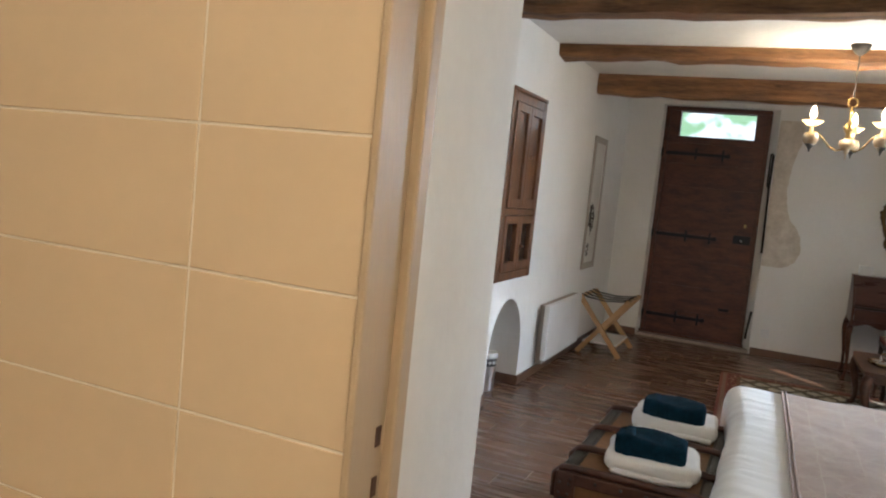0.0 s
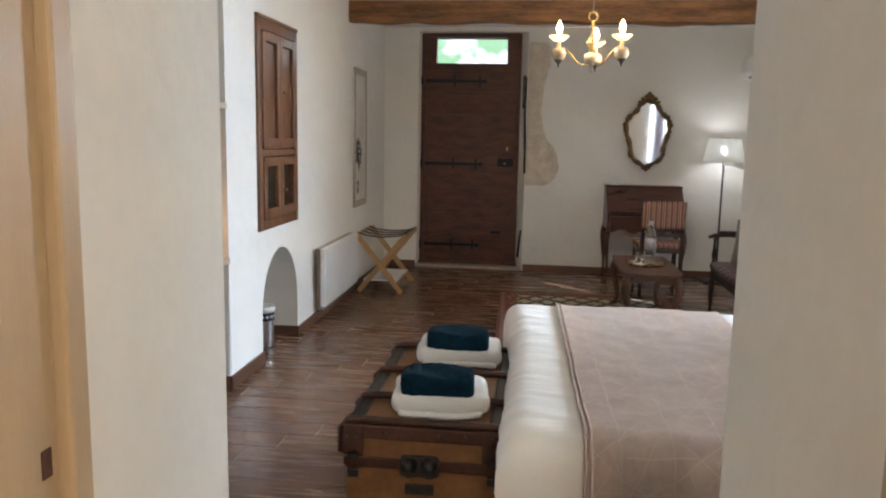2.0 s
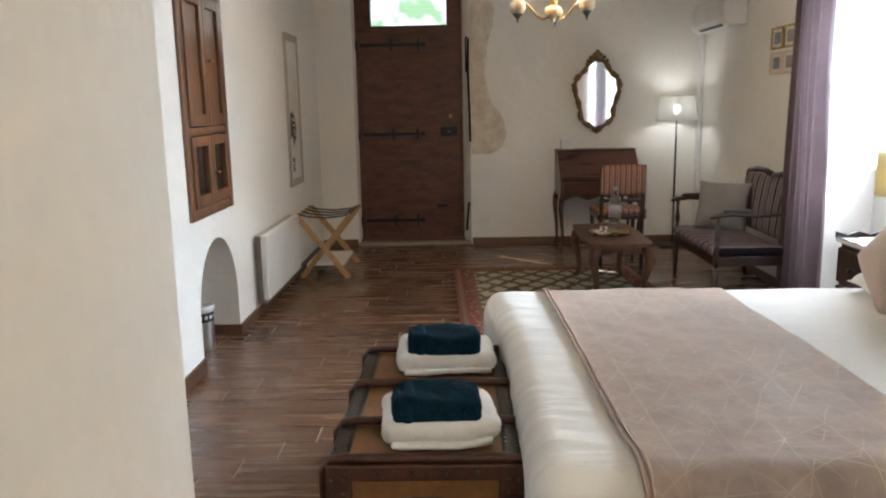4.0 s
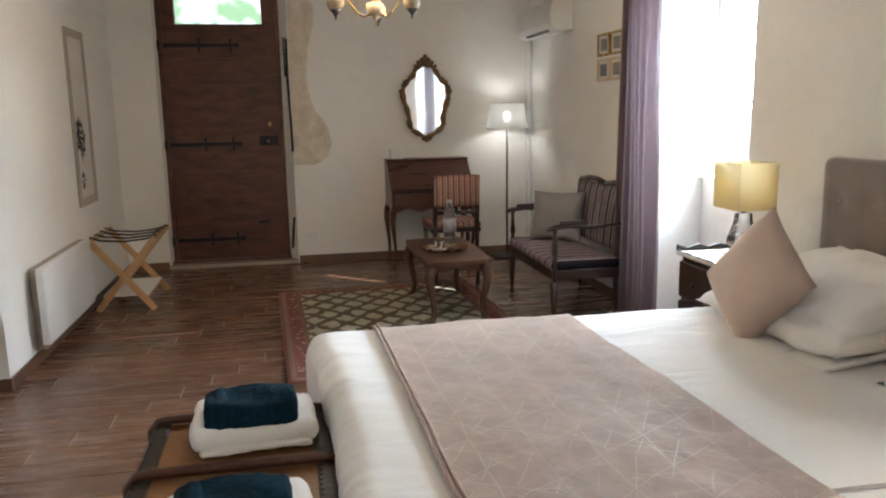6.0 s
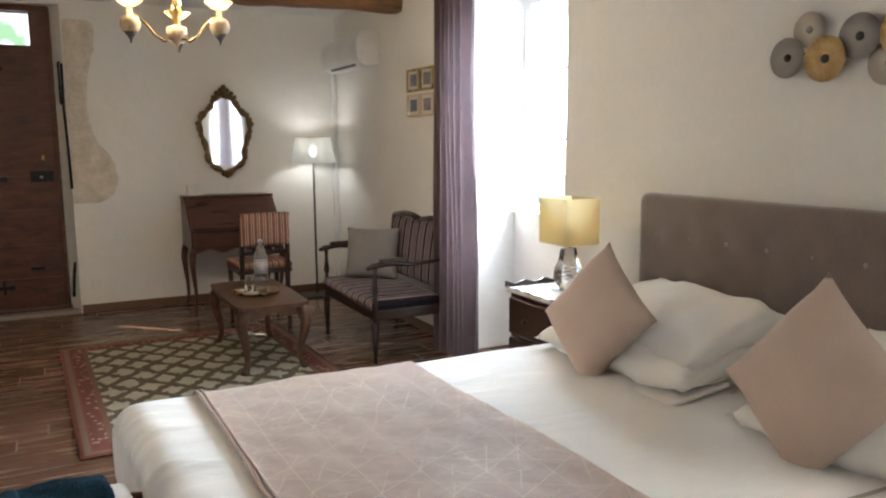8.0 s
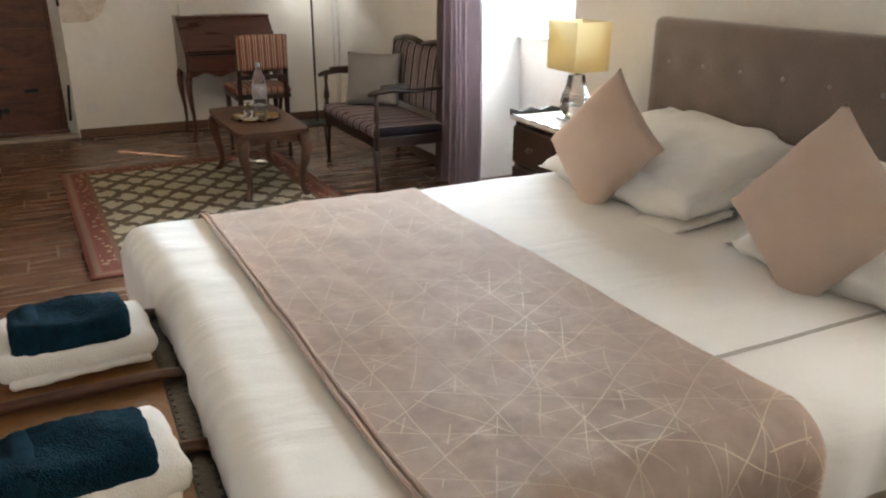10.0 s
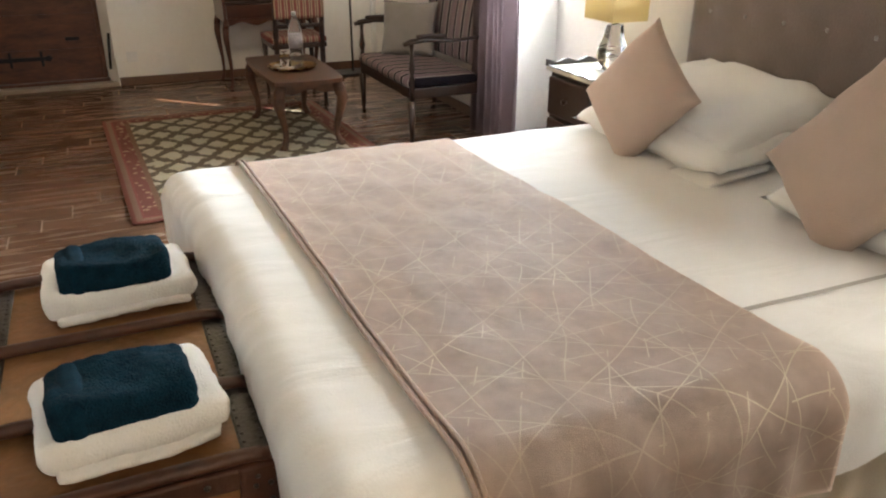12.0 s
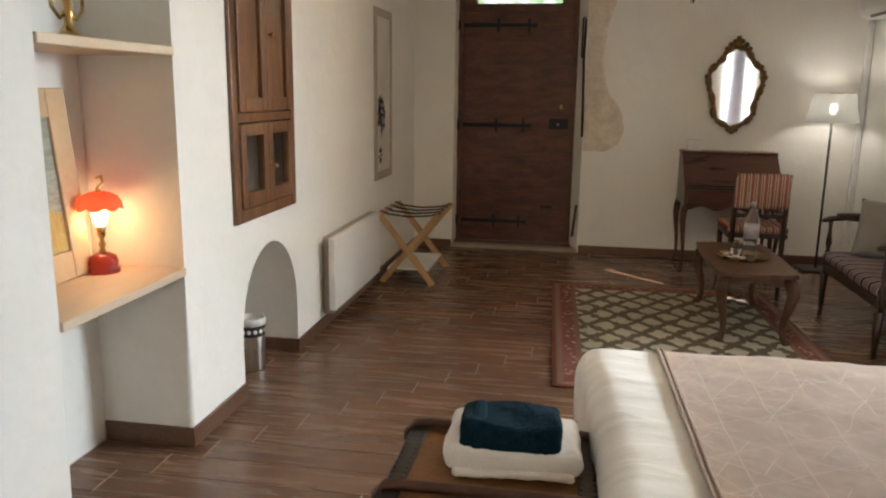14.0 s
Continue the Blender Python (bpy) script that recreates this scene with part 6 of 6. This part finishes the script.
# towels on the trunk
for y0, y1, xa, xb, rz in ((2.135, 2.37, 1.10, 1.425, 2.5), (1.585, 1.83, 1.10, 1.405, 5)):
    turn = Matrix.Translation(((xa + xb) / 2, (y0 + y1) / 2, 0)) @ Matrix.Rotation(radians(rz), 4, "Z") @ Matrix.Translation((-(xa + xb) / 2, -(y0 + y1) / 2, 0))

    def laid(bm):
        """Turns a folded cloth about its middle on the trunk."""
        bmesh.ops.transform(bm, matrix=turn, verts=bm.verts)
        return bm

    tw = thing("bath_towel", "folded white bath towel lying on the trunk", "towel", ((xa + xb) / 2, (y0 + y1) / 2, 0.464), group="folded white towels")
    for za, zb, ins in ((0.460, 0.480, 0.022), (0.466, 0.528, 0.0)):
        part("fold", laid(soft_box(xa + ins, y0 - ins * 0.6, za, xb - ins, y1, zb, min(0.026, (zb - za) / 2), (32, 24, 6), ((9, 0.011), (40, 0.0035), (110, 0.0015)))), TERRY, tw)
    nv = thing("hand_towel", "folded navy blue hand towel on the white towel", "towel", ((xa + xb) / 2, (y0 + y1) / 2, 0.54), group="folded navy towels")
    cxm, cym = (xa + xb) / 2 - 0.005, (y0 + y1) / 2 - 0.024
    bm = soft_box(cxm - 0.118, cym - 0.088, 0.516, cxm + 0.115, cym + 0.066, 0.584, 0.016, (60, 40, 14), ((8, 0.006), (30, 0.003), (90, 0.0022)))
    for v in bm.verts:
        # a soft crease where the cloth is doubled over
        v.co.z += 0.006 * math.sin((v.co.x - cxm) * 26 + 30 * (v.co.y - cym)) * max(0.0, (v.co.z - 0.55) / 0.036)
    part("roll", laid(bm), NAVY, nv)
    part("border_band", laid(soft_box(cxm - 0.100, cym - 0.0905, 0.514, cxm - 0.058, cym + 0.068, 0.5865, 0.018, (8, 40, 14), ((8, 0.006), (30, 0.003)))), NAVYBAND, nv, "flat woven border")

# ---- bathroom side of the doorway ----
bw = tagged(part("wall_bathroom_tiled", box(0.35, YA, 0, 1.092, YA + 0.0095, H), GROUT), "bathroom wall with cream tiles", "wall", kind="structure")
bw2 = tagged(part("wall_bathroom_tiled_b", box(1.875, YA, 0, 2.55, YA + 0.0095, H), GROUT), "bathroom wall with cream tiles", "wall", kind="structure")
th_ = 0.2015


def tile_mesh(w, h):
    bm = bmesh.new()
    bm_box(bm, 0.0019, -0.0025, 0.0019, w - 0.0019, 0.0, h - 0.0019, 0.001, 1)
    me = bpy.data.meshes.new("tile")
    bm.to_mesh(me)
    bm.free()
    me.materials.append(TILE_CREAM)
    return me


meshes = {}


def tiles(parent, xs):
    for xa, xb in zip(xs, xs[1:]):
        for j in range(13):
            za = 1.009 - 5 * th_ + th_ * (j - 0)
            zb = min(za + th_, H)
            if za < 0:
                za = 0
            if zb - za < 0.02:
                continue
            key = (round(xb - xa, 4), round(zb - za, 4))
            if key not in meshes:
                meshes[key] = tile_mesh(*key)
            o = new("tile", meshes[key])
            o.parent = parent
            o.location = (xa, YA, za)


tiles(bw, [0.35, 0.8075, 1.092])
tiles(bw2, [1.875, 2.30, 2.55])
df = thing("door_1", "beige painted wooden frame of the bathroom doorway", "door frame", (1.48, -0.05, 0.0), kind="structure")
for s, xj in ((1, 1.083), (-1, 1.872)):
    part("jamb", box(xj, YA - 0.012, 0.0, xj + s * 0.012, -0.035, 2.12, 0.003), FRAMEWOOD, df)
    part("door_stop", box(xj, -0.035, 0.0, xj + s * 0.026, -0.002, 2.12, 0.004), FRAMEWOOD, df)
    part("jamb_edge", box(xj, -0.002, 0.0, xj + s * 0.014, 0.012 if s > 0 else 0.10, 2.12, 0.003), FRAMEWOOD, df)
part("head_jamb", box(1.083, YA - 0.012, 2.12, 1.872, 0.045, 2.149, 0.003), FRAMEWOOD, df)
for z in (0.95, 1.02):
    part("strike_plate", box(1.0945, -0.062, z - 0.014, 1.0965, -0.048, z + 0.014, 0.0005), SADDLE, df)
ph = thing("toilet_roll_holder", "chrome toilet roll holder on the tiled wall", "holder", (0.87, YA, 0.9))
part("cover", box(0.878, YA - 0.10, 0.885, 0.937, YA - 0.006, 0.903, 0.006), CHROME, ph)
part("mount", box(0.88, YA - 0.03, 0.84, 0.93, YA - 0.004, 0.886, 0.004), CHROME, ph)
part("paper_roll", lathe([(0.02, -0.05), (0.05, -0.05), (0.05, 0.05), (0.02, 0.05)], 24, (0.905, YA - 0.062, 0.83), Matrix.Rotation(radians(90), 4, "Y")), PAPER, ph, "white paper roll")
bc = thing("bathroom_ceiling_lamp", "round white ceiling lamp in the bathroom", "ceiling lamp", (2.0, -1.35, H))
part("shade", lathe([(0.14, H - 0.001), (0.14, H - 0.03), (0.10, H - 0.06), (0.0, H - 0.07)], 28, (2.0, -1.35, 0)), glow("warm_diffuser", (1.0, 0.72, 0.42), 1.2), bc)
bulb("bathroom_light", (2.0, -1.35, H - 0.14), 13.8, (1.0, 0.80, 0.54), 0.1)

# ---- garden outside ----
tagged(part("ground", box(-40, -40, -0.5, 60, 60, -0.3), mat("pale_gravel", (0.36, 0.34, 0.30), 0.95, color2=(0.26, 0.24, 0.21), scale=1, fine=20)), "pale gravel ground outside the house", "ground", kind="structure")
bg = bpy.data.materials.new("garden_light")
bg.use_nodes = True
_t = bg.node_tree
_b = _t.nodes["Principled BSDF"]
_co, _xyz = coords_of(_t, "Object")
_nz = _t.nodes.new("ShaderNodeTexNoise")
_nz.inputs["Scale"].default_value, _nz.inputs["Detail"].default_value = 1.1, 6
_t.links.new(_co, _nz.inputs["Vector"])
_rp = _t.nodes.new("ShaderNodeValToRGB")
_rp.color_ramp.elements[0].position, _rp.color_ramp.elements[0].color = 0.46, (0.95, 1.0, 0.97, 1)
_rp.color_ramp.elements[1].position, _rp.color_ramp.elements[1].color = 0.57, (0.22, 0.46, 0.18, 1)
_t.links.new(_nz.outputs[0], _rp.inputs[0])
_t.links.new(_rp.outputs[0], _b.inputs["Emission Color"])
_b.inputs["Emission Strength"].default_value = 0.42
_b.inputs["Base Color"].default_value = (0.05, 0.05, 0.05, 1)
tagged(part("backdrop", box(-25, 30, -0.3, 8, 30.2, 14), bg), "bright blurred garden beyond the door", "backdrop", kind="structure")

bw3 = bmesh.new()
bm_box(bw3, 8, 30, -0.3, 28, 30.2, 14)
bm_box(bw3, 28, -12, -0.3, 28.2, 30.2, 14)
tagged(part("backdrop_haze", bw3, glow("bright_haze", (0.93, 1.0, 1.0), 0.36)), "bright white daylight haze outside the window", "backdrop", kind="structure")

# ---- floor planks ----
floor_ob = bpy.data.objects["floor"]
PW, PL = 0.15, 0.90
plank_meshes = {}


def plank_mesh(l):
    bm = bmesh.new()
    bm_box(bm, 0.0036, 0.0010, -0.003, l - 0.0036, PW - 0.0010, 0.0, 0.0012, 1)
    me = bpy.data.meshes.new("plank")
    bm.to_mesh(me)
    bm.free()
    me.materials.append(PLANK)
    return me


row = 0
y = 3.675 - PW * 22
while y < D + 0.1:
    off = (0.70 + 0.125 * ((y - 3.675) / PW)) % PL
    x = LW + 0.0
    nxt = off - PL
    while nxt <= x + 0.02:
        nxt += PL
    while x < W + 0.35 - 0.02:
        e = min(nxt, W + 0.36)
        l = round(e - x, 3)
        if l not in plank_meshes:
            plank_meshes[l] = plank_mesh(l)
        o = new("plank", plank_meshes[l])
        o.parent = floor_ob
        o.location = (x, y, 0.0)
        x, nxt = e, nxt + PL
    y += PW
